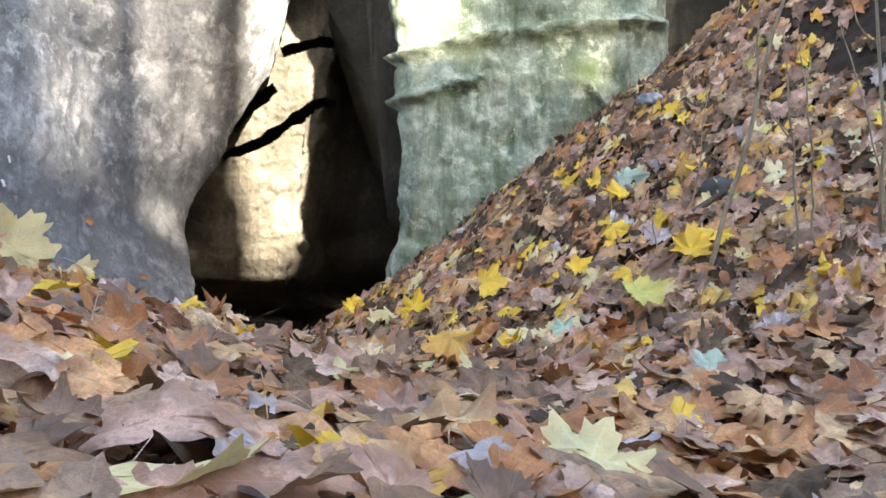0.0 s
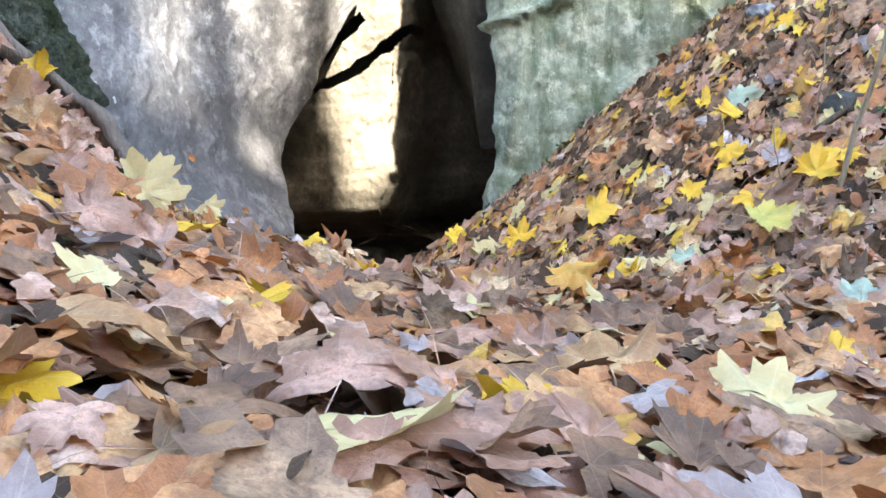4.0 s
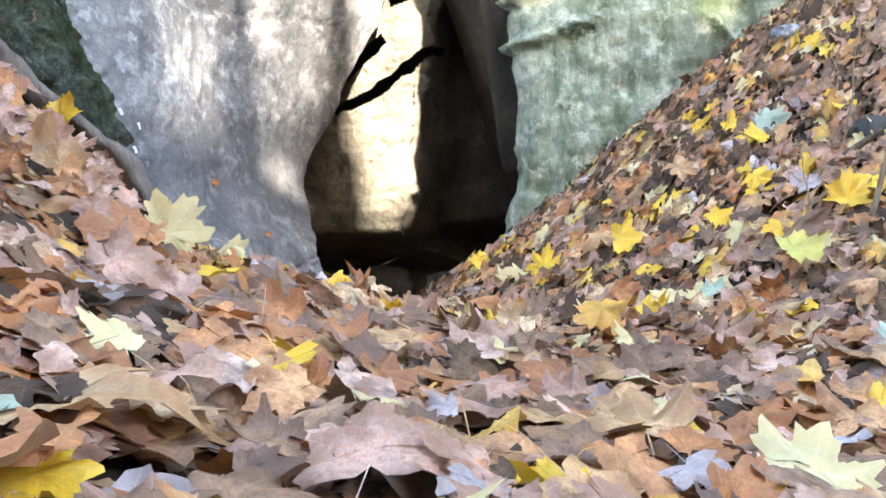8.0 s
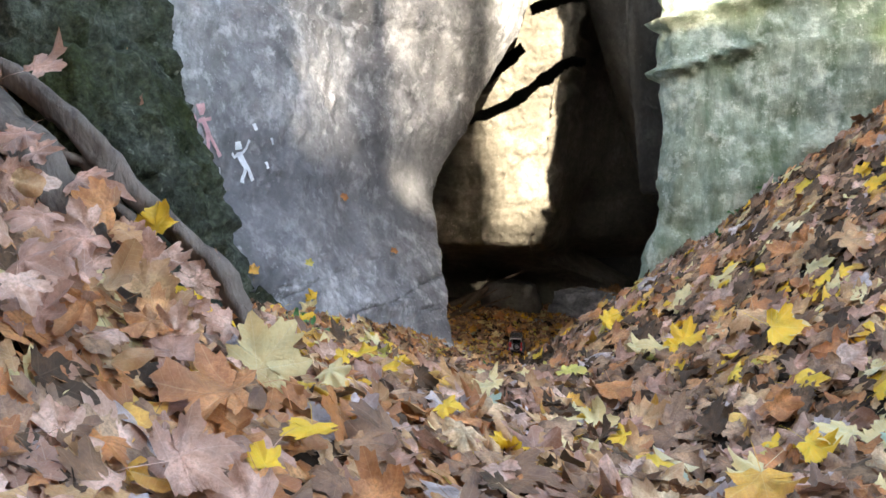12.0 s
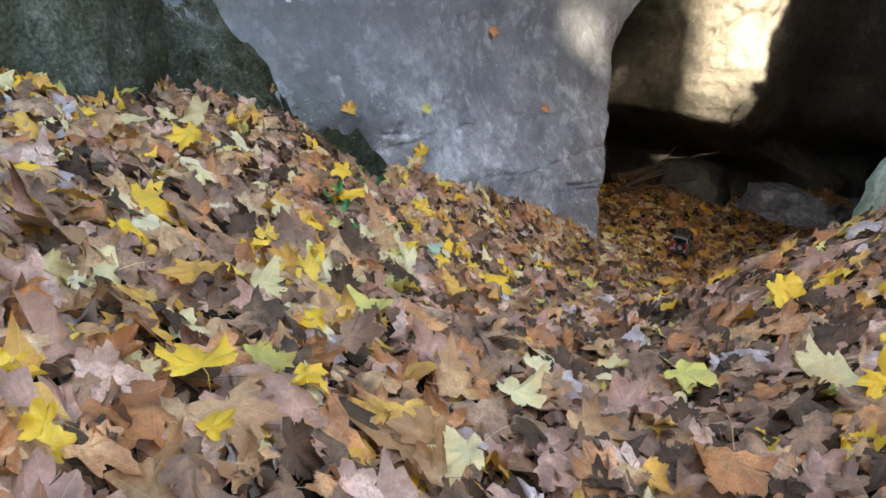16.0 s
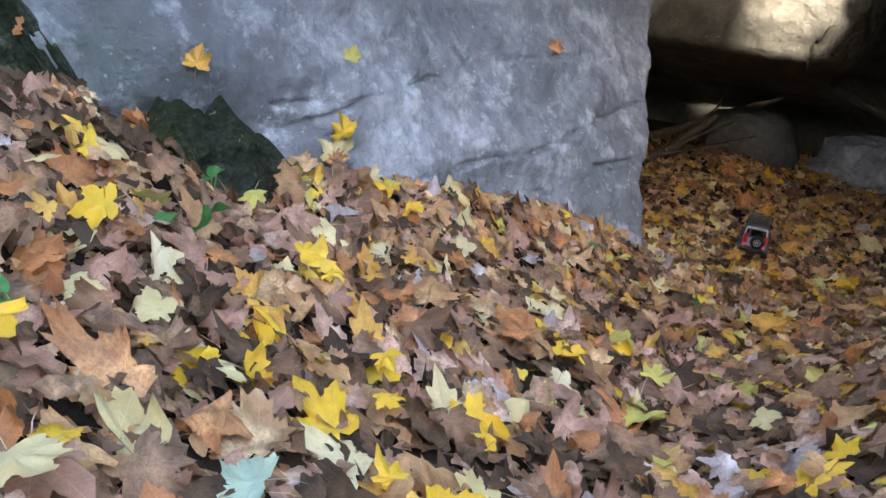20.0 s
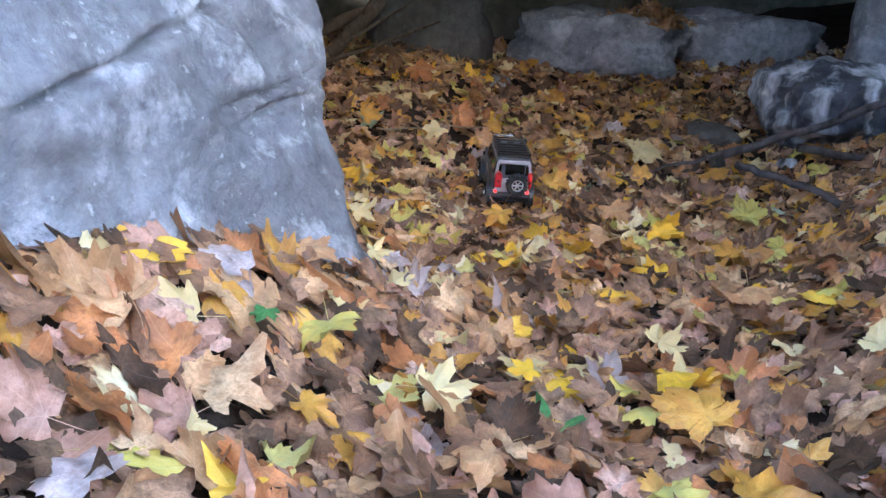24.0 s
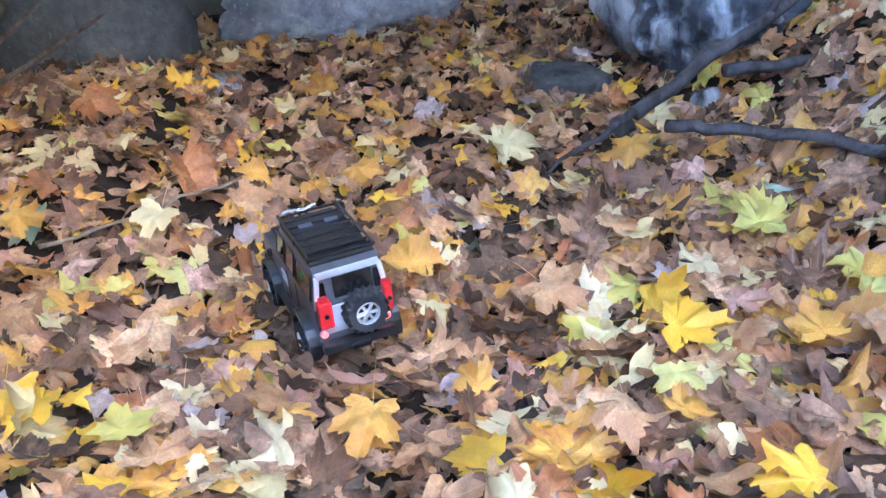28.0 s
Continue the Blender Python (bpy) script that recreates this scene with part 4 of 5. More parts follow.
ROOTS = (
    (0.036, 0.026, [(-2.3, 2.1, 2.62), (-1.91, 2.22, 2.41), (-1.71, 2.22, 2.3), (-1.56, 2.22, 2.18), (-1.47, 2.22, 2.08), (-1.32, 2.25, 1.94), (-1.22, 2.25, 1.85), (-1.14, 2.25, 1.7), (-1.1, 2.25, 1.55)]),
    (0.03, 0.024, [(-1.62, 2.08, 2.1), (-1.46, 2.1, 1.94), (-1.36, 2.1, 1.85), (-1.22, 2.1, 1.72), (-1.14, 2.1, 1.58)]),
    (0.085, 0.05, [(-2.1, 1.98, 2.5), (-1.76, 2.02, 2.27), (-1.6, 2.04, 2.13), (-1.5, 2.05, 2.0), (-1.42, 2.05, 1.9), (-1.3, 2.05, 1.74)]),
    (0.022, 0.016, [(-1.9, 2.18, 2.32), (-1.72, 2.19, 2.21), (-1.55, 2.2, 2.11), (-1.42, 2.2, 1.95)]),
    (0.05, 0.03, [(-1.75, 2.4, 1.98), (-1.5, 2.5, 1.72), (-1.3, 2.7, 1.42)]),
)
for k, (r0, r1, spots) in enumerate(ROOTS):
    line = [p for a, b in zip(spots, spots[1:]) for p in bend(a, b, 4, 0, 0.02, k + len(spots))[:-1]] + [Vector(spots[-1])]
    n = len(line) - 1
    v, f = tube_data(line, [r0 + (r1 - r0) * i / n for i in range(n + 1)], 14, 0.7, k)
    tagged(mesh_object("root", v, f, ROOT_BARK, tree), "bare grey root")

# ---- cave floor: boulders, dead wood ----
boulder("boulder", (-1.45, 13.52, 0.17), (0.66, 0.36, 0.34), -6, BOULDER_ROCK, 3, "long pale grey boulder with leaves on top", 0.3, 5)
boulder("boulder", (-0.45, 13.95, 0.22), (0.78, 0.3, 0.28), -4, BOULDER_ROCK, 4, "low grey slab of fallen rock in the cave", 0.32, 5)
boulder("boulder", (-0.24, 11.9, 0.18), (0.42, 0.4, 0.29), 12, LIME_ROCK, 5, "dark boulder streaked with white lime beside branches", 0.24, 5, under=0.35)
boulder("boulder", (0.35, 12.5, 0.4), (0.35, 0.3, 0.75), -20, BOULDER_ROCK, 9, "upright grey slab behind the streaked boulder", 0.2)
boulder("boulder", (-2.72, 13.45, 0.24), (0.52, 0.32, 0.4), -8, DARK_ROCK, 6, "dark blocky rock at the back of the cave", 0.14)
boulder("stone", (-2.25, 12.7, 0.04), (0.2, 0.2, 0.08), 20, BOULDER_ROCK, 7, "small grey stone beside the long boulder", 0.2, 3, category="stone")
boulder("stone", (-0.88, 11.95, -0.01), (0.17, 0.2, 0.08), 10, DARK_ROCK, 8, "flat dark stone half under leaves", 0.2, 3, category="stone")
boulder("stone", (-0.6, 11.33, 0.0), (0.05, 0.045, 0.07), 10, LIME_ROCK, 12, "small white stone chip on the leaves", 0.25, 3, category="stone")
boulder("stone", (-1.0, 11.18, 0.06), (0.045, 0.04, 0.035), 10, DARK_ROCK, 13, "small dark pebble on the leaves", 0.2, 2, category="stone")
boulder("stone", (1.55, 6.0, float(ground(1.55, 6.0)) + 0.06), (0.1, 0.08, 0.06), 10, BOULDER_ROCK, 14, "pale rounded stone lying on the slope", 0.2, 3, category="stone")


def branch(name, pts, radii, mat, label, seed, wobble=0.05, category="branch", twigs=()):
    line = []
    for a, b in zip(pts, pts[1:]):
        line += bend(a, b, 5, 0, wobble, seed + len(line))[:-1]
    line.append(Vector(pts[-1]))
    n = len(line) - 1
    v, f = tube_data(line, [radii[0] + (radii[1] - radii[0]) * i / n for i in range(n + 1)], 9, 0.25, seed)
    ob = tagged(mesh_object(name, v, f, mat), label, category)
    for k, (a, b, r) in enumerate(twigs):
        v, f = tube_data(bend(a, b, 5, 0, 0.04, seed + k), [r * (1 - 0.14 * i) for i in range(6)], 6, 0.2, k)
        mesh_object("twig", v, f, mat, ob)
    return ob


branch("log", [(-3.5, 11.85, 0.06), (-3.33, 12.5, 0.2), (-3.05, 13.2, 0.5)], (0.055, 0.04), LOG_BARK, "weathered brown log leaning at the back of the cave", 3, 0.04, "log", [((-3.33, 12.5, 0.22), (-2.85, 13.05, 0.5), 0.022), ((-3.38, 12.3, 0.18), (-2.6, 12.95, 0.42), 0.02), ((-3.15, 12.95, 0.4), (-3.0, 13.2, 0.75), 0.02)])
branch("branch", [(-3.7, 13.0, 0.2), (-3.0, 13.4, 0.5), (-2.5, 13.55, 0.75)], (0.05, 0.02), LOG_BARK, "dead brown branch against the dark rock", 8)
branch("branch", [(-1.0, 11.1, 0.12), (-0.6, 11.2, 0.24), (-0.12, 11.2, 0.47), (0.3, 11.25, 0.75)], (0.022, 0.018), DARK_BARK, "dark wet branch lying across the leaves", 11, 0.03, "branch", [((-1.0, 11.1, 0.13), (-1.36, 10.98, 0.04), 0.014), ((-0.45, 11.2, 0.3), (-0.4, 11.15, 0.45), 0.01)])
branch("branch", [(-0.95, 11.0, 0.1), (-0.8, 10.86, 0.1), (-0.66, 10.66, 0.1), (-0.55, 10.4, 0.1), (-0.4, 10.1, 0.09)], (0.02, 0.016), DARK_BARK, "long dark branch half buried in leaves", 14, 0.03)
branch("branch", [(-0.6, 11.22, 0.15), (-0.1, 11.3, 0.08), (0.8, 11.5, 0.1)], (0.022, 0.018), DARK_BARK, "thin dark branch beside the streaked boulder", 17, 0.02)
branch("stick", [(-2.62, 9.06, 0.16), (-2.48, 8.95, 0.14), (-2.33, 8.86, 0.12)], (0.03, 0.025), DARK_BARK, "short dark stick lying in the leaves", 20, 0.01, "stick")
branch("stick", [(-1.80, 10.05, 0.03), (-1.79, 9.95, 0.03), (-1.76, 9.78, 0.04)], (0.014, 0.012), DARK_BARK, "short dark stick among the leaves", 22, 0.01, "stick")
branch("stick", [(-2.75, 11.1, 0.14), (-2.5, 11.15, 0.14), (-2.2, 11.3, 0.13)], (0.006, 0.004), TWIG, "pale twig on the cave floor", 25, 0.02, "stick")
branch("branch", [(1.12, 4.25, float(ground(1.12, 4.25)) + 0.03), (1.35, 4.28, float(ground(1.35, 4.28)) + 0.05), (1.75, 4.4, float(ground(1.75, 4.4)) + 0.06)], (0.02, 0.014), LOG_BARK, "half buried brown branch on the leafy slope", 41, 0.02)
# Dark lump put in place of the shade inside a small burrow.
boulder("stone", (1.52, 4.42, float(ground(1.52, 4.42)) + 0.02), (0.13, 0.1, 0.08), 15, DARK_ROCK, 33, "dark lump standing in for a shaded burrow in the leafy slope", 0.25, 3, category="stone")

# ---- saplings and small plants ----
for k, (x, y, tx, ty, h, r) in enumerate(((1.12, 3.5, 1.58, 3.6, 1.5, 0.012), (1.38, 3.2, 1.36, 3.25, 0.95, 0.006), (1.5, 3.3, 1.45, 3.3, 0.8, 0.005), (1.72, 3.2, 1.66, 3.2, 1.4, 0.009), (1.85, 3.4, 1.7, 3.5, 0.9, 0.005), (0.95, 3.6, 0.93, 3.7, 0.4, 0.004), (1.3, 4.3, 1.42, 4.35, 0.7, 0.005))):
    z = float(ground(x, y))
    branch("sapling", [(x, y, z - 0.03), ((x + tx) / 2 + 0.02, (y + ty) / 2, z + h * 0.5), (tx, ty, z + h)], (r, r * 0.5), TWIG, "thin bare sapling growing from the leafy slope", 30 + k, 0.03, "sapling", [((x * 0.45 + tx * 0.55, y * 0.45 + ty * 0.55, z + h * 0.55), (tx - 0.16, ty + 0.05, z + h * 0.85), r * 0.5)])


# ---- painted marks on the cliff ----
PAINT_WHITE = plain("white_wall_paint", (0.72, 0.74, 0.78), 0.8, 0, 0.12, 30)
PAINT_PINK = plain("faded_pink_wall_paint", (0.62, 0.36, 0.38), 0.85, 0, 0.2, 25)


def on_cliff(y, z, lift=0.004):
    """A spot on the face of the cliff."""
    p = Vector((wall_x(y, z), y, z))
    shift = Vector((3 * 13.7, 3 * 5.1, 0))
    d = 0.085 * noise.fractal((p + shift) * 1.1, 1.0, 2.1, 5) + 0.085 * 0.35 * noise.fractal((p + shift) * 5.5, 1.0, 2.1, 3)
    d += 0.015 * noise.noise(Vector((p.x * 0.35, p.y * 0.35, p.z * 4.2 + 0.25 * p.x)) + shift) + 0.0075 * noise.noise(Vector((p.x * 0.8, p.y * 0.8, p.z * 10)) + shift)
    return p + Vector((0.97, -0.25, 0)) * (d + lift + 0.012)


def painted(name, strokes, mat, label):
    """Flat brush strokes: each a line of (y, z) spots with a width."""
    mark = None
    for wide, spots in strokes:
        line = [Vector(a).lerp(Vector(b), k / 4) for a, b in zip(spots, spots[1:]) for k in range(4)] + [Vector(spots[-1])]
        verts = []
        for i, s in enumerate(line):
            way = line[min(i + 1, len(line) - 1)] - line[max(i - 1, 0)]
            side = Vector((-way.y, way.x)).normalized() * wide * (0.5 + 0.12 * noise.noise(Vector((s.x * 30, s.y * 30, 1))))
            verts += [on_cliff(s.x + side.x, s.y + side.y), on_cliff(s.x - side.x, s.y - side.y)]
        faces = [(2 * i, 2 * i + 1, 2 * i + 3, 2 * i + 2) for i in range(len(line) - 1)]
        ob = mesh_object("stroke" if mark else name, verts, faces, mat, mark, smooth=False)
        mark = mark or tagged(ob, label, "painted mark")
    return mark


RING = [(6.42 + 0.11 * math.cos(a / 12 * 6.283), 2.6 + 0.12 * math.sin(a / 12 * 6.283)) for a in range(13)]
painted("painted_mark", [(0.07, [(6.42, 2.4), (6.43, 2.33)]), (0.06, [(6.44, 2.31), (6.48, 2.19)]), (0.036, [(6.48, 2.2), (6.47, 2.1), (6.48, 2.02)]), (0.036, [(6.49, 2.2), (6.54, 2.11), (6.58, 2.05)]), (0.028, [(6.46, 2.29), (6.53, 2.29), (6.53, 2.37)]), (0.026, [(6.43, 2.29), (6.34, 2.3), (6.27, 2.34)]), (0.045, [(6.27, 2.38), (6.25, 2.31)])], PAINT_WHITE, "worn white painted mark on the grey cliff")
painted("painted_mark", [(0.07, [(7.03, 2.48), (7.04, 2.41)]), (0.06, [(7.05, 2.39), (7.08, 2.26)]), (0.036, [(7.07, 2.27), (7.06, 2.19), (7.03, 2.12)]), (0.036, [(7.09, 2.27), (7.12, 2.2), (7.16, 2.14)]), (0.026, [(7.08, 2.38), (7.13, 2.42), (7.17, 2.5)]), (0.026, [(7.04, 2.37), (6.99, 2.34), (6.96, 2.38)])], PAINT_WHITE, "white painted mark with forked strokes on the cliff")
painted("painted_mark", [(0.085, [(6.6, 2.77), (6.62, 2.68)]), (0.075, [(6.63, 2.66), (6.67, 2.5)]), (0.045, [(6.66, 2.51), (6.64, 2.42), (6.6, 2.33)]), (0.045, [(6.69, 2.51), (6.74, 2.42), (6.78, 2.34)]), (0.03, [(6.62, 2.64), (6.55, 2.62)]), (0.03, [(6.66, 2.64), (6.74, 2.66)]), (0.025, RING), (0.018, [(6.42, 2.72), (6.42, 2.48)]), (0.018, [(6.31, 2.6), (6.53, 2.6)])], PAINT_PINK, "faded pink painted mark with a ring on the cliff")
for y, z, w in ((7.32, 2.28, 0.03), (6.75, 2.22, 0.035), (7.24, 2.62, 0.035), (6.68, 2.24, 0.03), (7.42, 2.5, 0.025)):
    painted("painted_mark", [(w, [(y, z + 0.03), (y + 0.02, z - 0.03)])], PAINT_WHITE, "small worn dab of white paint on the cliff")


# ---- single leaves that stand out ----
HERO_LEAVES = []
HERO_LEAVES += [(-0.62, 0.96, "tan", 0.21), (-0.6, 1.1, "mauve", 0.14), (-0.3, 0.94, "mauve", 0.165), (-0.43, 0.98, "brown", 0.1), (-0.5, 1.27, "yellow", 0.12), (-0.87, 1.96, "yellow", 0.12), (-1.02, 1.84, "orange", 0.2), (-0.9, 1.6, "mauve", 0.15), (0.07, 1.08, "grey", 0.09), (0.23, 1.18, "pale", 0.16), (0.05, 2.4, "gold", 0.18), (0.02, 1.28, "tan", 0.16), (-0.18, 0.85, "grey", 0.07), (-0.11, 0.91, "yellow", 0.08), (-0.28, 1.33, "grey", 0.08), (-0.6, 0.81, "orange", 0.13), (0.45, 3.0, "teal", 0.1)]
HERO_LEAVES += [(0.81, 3.19, "green", 0.188), (0.95, 4.35, "yellow", 0.156), (0.31, 4.22, "pale", 0.161), (0.67, 4.85, "tan", 0.155), (1.03, 4.79, "yellow", 0.187), (0.82, 3.53, "yellow", 0.138), (1.14, 3.71, "yellow", 0.198), (1.26, 3.77, "yellow", 0.177), (-0.52, 5.3, "yellow", 0.135), (-0.25, 4.64, "pale", 0.148), (0.32, 3.13, "pale", 0.14), (-0.42, 3.96, "orange", 0.2)]
HERO_LEAVES += [(-0.72, 2.5, "yellow", 0.081), (-0.48, 2.99, "pale", 0.138), (-0.33, 3.14, "yellow", 0.09), (-0.51, 5.33, "yellow", 0.149), (-0.11, 4.61, "yellow", 0.163), (0.29, 4.18, "yellow", 0.19), (-0.96, 2.3, "pale", 0.094), (0.26, 3.05, "yellow", 0.142), (-0.24, 3.56, "tan", 0.17), (0.19, 4.52, "tan", 0.195), (-0.34, 4.8, "pale", 0.145), (-1.04, 2.96, "yellow", 0.072), (-1.11, 2.7, "yellow", 0.06), (0.04, 2.71, "pale", 0.136), (-0.76, 3.11, "teal", 0.107), (0.36, 5.17, "orange", 0.142), (0.65, 4.91, "tan", 0.188)]
HERO_LEAVES += [(-1.21, 3.07, "yellow", 0.139), (-1.1, 3.25, "yellow", 0.095), (-2.75, 4.47, "yellow", 0.159), (-2.4, 4, "yellow", 0.067), (-2.89, 4.32, "pale", 0.159), (-3.23, 4.98, "pale", 0.19), (-1.89, 4.59, "pale", 0.121), (-1.61, 3.43, "gold", 0.145), (-0.94, 3.94, "pale", 0.128), (-0.66, 4.66, "green", 0.181), (-0.33, 4.74, "pale", 0.163), (-0.17, 4.57, "yellow", 0.102), (-0.53, 5.38, "green", 0.143), (-0.84, 3.39, "pale", 0.129), (-1.94, 3.39, "gold", 0.129), (-4.1, 5.23, "pale", 0.129), (-3.39, 4.73, "green", 0.107), (-1.84, 3.9, "yellow", 0.098), (-1.31, 3.72, "brown", 0.151)]
HERO_LEAVES += [(-2.07, 5.77, "yellow", 0.068), (-1.97, 5.23, "teal", 0.094), (-1.8, 4.7, "yellow", 0.119), (-2.08, 4.97, "pale", 0.129), (-2.34, 5.07, "yellow", 0.146), (-2.84, 5.67, "yellow", 0.128), (-1.95, 4.83, "pale", 0.06), (-3.4, 5.43, "yellow", 0.149), (-2.56, 5.05, "yellow", 0.072), (-1.91, 5.52, "yellow", 0.066), (-1.76, 4.61, "green", 0.08), (-1.72, 6.53, "green", 0.133), (-1.73, 4.88, "yellow", 0.073), (-2.67, 6.25, "yellow", 0.087), (-3.06, 6.44, "green", 0.108), (-3.08, 7.28, "yellow", 0.104), (-1.66, 8.45, "gold", 0.155), (-2.16, 6.63, "orange", 0.121), (-3.15, 5.76, "pale", 0.094), (-4.37, 6.93, "gold", 0.176), (-3.15, 5.34, "tan", 0.102)]
HERO_LEAVES += [(-2.04, 6.76, "yellow", 0.128), (-2.23, 6.75, "orange", 0.135), (-2.69, 6.28, "yellow", 0.1), (-2.54, 6.19, "yellow", 0.065), (-2.55, 6.4, "gold", 0.072), (-2.65, 6.79, "gold", 0.087), (-2.7, 7.48, "gold", 0.094), (-1.66, 8.49, "gold", 0.17), (-1.82, 7.03, "green", 0.106), (-1.78, 6.63, "green", 0.102), (-3.09, 7.3, "green", 0.092), (-2.95, 7.26, "yellow", 0.107), (-2.64, 6.36, "orange", 0.097), (-2.21, 5.97, "yellow", 0.073), (-2.93, 7.44, "tan", 0.132), (-3.01, 6.6, "tan", 0.115), (-2.89, 6.16, "brown", 0.095)]
HERO_LEAVES += [(-2.68, 10.3, "yellow", 0.144), (-1.38, 11.23, "pale", 0.174), (-1.03, 10.44, "green", 0.149), (-1.64, 8.62, "yellow", 0.177), (-2.72, 8.16, "tan", 0.128), (-2.01, 8.61, "yellow", 0.076), (-2.43, 8.46, "green", 0.139), (-2.32, 11.36, "orange", 0.147), (-1.36, 9.22, "tan", 0.169), (-2.62, 8.12, "orange", 0.107), (-2.17, 8.36, "pale", 0.132), (-2.56, 9.63, "pale", 0.104), (-2.1, 8.08, "tan", 0.103), (-2.54, 8.38, "fresh", 0.06), (-1.83, 11.28, "gold", 0.145), (-2.53, 8.79, "tan", 0.121)]
HERO_LEAVES += [(-1.35, 11.22, "pale", 0.173), (-1.03, 10.45, "green", 0.164), (-1.37, 10.28, "grey", 0.062), (-2.7, 10.31, "yellow", 0.126), (-2.5, 10.17, "green", 0.126), (-1.88, 10.1, "gold", 0.094), (-1.43, 10.07, "yellow", 0.168), (-1.72, 9.8, "tan", 0.126), (-1.28, 10.13, "mauve", 0.101), (-2.1, 9.99, "gold", 0.123), (-2.09, 10.14, "mauve", 0.123), (-2.37, 10.44, "grey", 0.09), (-1.21, 10, "gold", 0.117), (-2.32, 11.35, "orange", 0.162), (-1.84, 10.65, "gold", 0.147), (-1.83, 11, "yellow", 0.107), (-2.56, 11.84, "pale", 0.121), (-2.65, 12.28, "orange", 0.2), (-2.24, 10.38, "gold", 0.081), (-1.32, 10.6, "tan", 0.099), (-1.13, 9.94, "tan", 0.082), (-2.43, 10.04, "tan", 0.116), (-2.6, 10.34, "yellow", 0.069), (-1.6, 9.81, "gold", 0.084), (-2.8, 11.28, "gold", 0.136), (-2.45, 11.08, "pale", 0.132), (-1.59, 10.37, "tan", 0.16), (-1.25, 11.79, "gold", 0.083), (-0.83, 11.52, "orange", 0.102), (-1.85, 13.56, "gold", 0.123), (-2.22, 12.43, "yellow", 0.071)]
LEAF_WORD = {"yellow": "bright yellow", "pale": "pale yellow", "gold": "golden", "green": "yellow green", "tan": "tan", "orange": "orange brown", "mauve": "mauve brown", "brown": "brown", "grey": "grey lilac", "teal": "grey green", "fresh": "fresh green"}
leaf_rng = np.random.default_rng(21)


def single_leaf(x, y, z, hue, size, turns, label=""):
    """One leaf as a thing of its own, lying with the three turns given: yaw, lean towards the walk's start, roll."""
    kind = ("maple", "maple_b", "maple_c")[leaf_rng.integers(3)]
    v, f, flat = leaf_mesh_data(kind, size, leaf_rng.normal(0.05, 0.3) * (0.3 if turns[1] > 0.75 else 1.0), leaf_rng.normal(0.0, 0.1), leaf_rng.normal(0, 0.3), leaf_rng, True, 0.8)
    v = v @ turn_matrix(turns[0], 0, turns[2]).T @ turn_matrix(0, turns[1], 0).T
    ob = leaf_object("maple_leaf", [(v, f, flat)], LEAF[hue])
    ob.location = (x, y, z - min(0.0, float(np.percentile(v[:, 2], 12))))
    return tagged(ob, label or LEAF_WORD[hue] + " maple leaf lying on the leaf litter", "leaf", "fallen leaves")


for x, y, hue, size in HERO_LEAVES:
    lean = 0.3 if y < 2 else 0.5 if y < 3 else 0.42 if y < 8 else 0.25
    e = 0.06
    slope = float(ground(x, y + e) - ground(x, y - e)) / (2 * e)
    single_leaf(x, y, float(ground(x, y)) + (0.06 if y < 1.5 else 0.085), hue, size, (leaf_rng.uniform(0, 6.283), math.atan(slope) + leaf_rng.normal(lean, 0.15), leaf_rng.normal(0, 0.2)))
for x, y, z, hue, size, tip in ((-1.8, 2.4, 2.4, "mauve", 0.12, 0.5), (-1.7, 2.5, 2.38, "tan", 0.11, 0.4), (-1.95, 2.45, 2.42, "mauve", 0.13, 0.6), (-1.85, 2.6, 2.4, "brown", 0.12, 0.3), (-1.6, 2.42, 2.3, "mauve", 0.09, 0.7), (-1.35, 2.15, 1.97, "yellow", 0.12, 1.2), (-1.06, 2.18, 1.64, "pale", 0.2, 1.0), (-1.55, 1.95, 2.05, "mauve", 0.13, 1.0), (-1.3, 1.75, 1.85, "tan", 0.14, 0.9), (-1.2, 1.95, 1.74, "mauve", 0.1, 1.0), (-1.6, 2.1, 2.35, "mauve", 0.12, 0.9), (-1.75, 2.0, 2.4, "tan", 0.12, 0.9), (-1.42, 1.6, 1.98, "orange", 0.13, 0.8), (-3.32, 7.22, 1.0, "pale", 0.16, 1.0), (-3.3, 7.24, 1.09, "yellow", 0.12, 1.1), (-3.29, 7.2, 0.98, "orange", 0.1, 1.0), (-3.24, 7.2, 0.88, "mauve", 0.14, 1.0), (-3.36, 7.02, 0.9, "green", 0.13, 1.1), (-3.12, 7.45, 0.82, "green", 0.11, 1.2), (-3.2, 7.3, 0.9, "pale", 0.12, 0.9), (-3.05, 7.6, 0.74, "gold", 0.13, 0.9), (-2.95, 7.7, 0.7, "tan", 0.14, 0.9), (-3.5, 6.72, 1.0, "yellow", 0.1, 1.1)):
    single_leaf(x, y, z, hue, size, (leaf_rng.uniform(-0.6, 0.6), tip, leaf_rng.normal(0, 0.25)), LEAF_WORD[hue] + " maple leaf propped up among the litter")
for y, z, hue, size in ((8.43, 1.955, "orange", 0.09), (8.81, 1.39, "orange", 0.08), (7.41, 1.38, "green", 0.08), (6.74, 1.37, "gold", 0.11), (6.12, 1.48, "orange", 0.13)):
    p = on_cliff(y, z, 0.03)
    single_leaf(p.x, p.y, p.z, hue, size, (leaf_rng.uniform(-1, 1), 1.1, 0.5), LEAF_WORD[hue] + " leaf caught on the face of the cliff")
pile = []
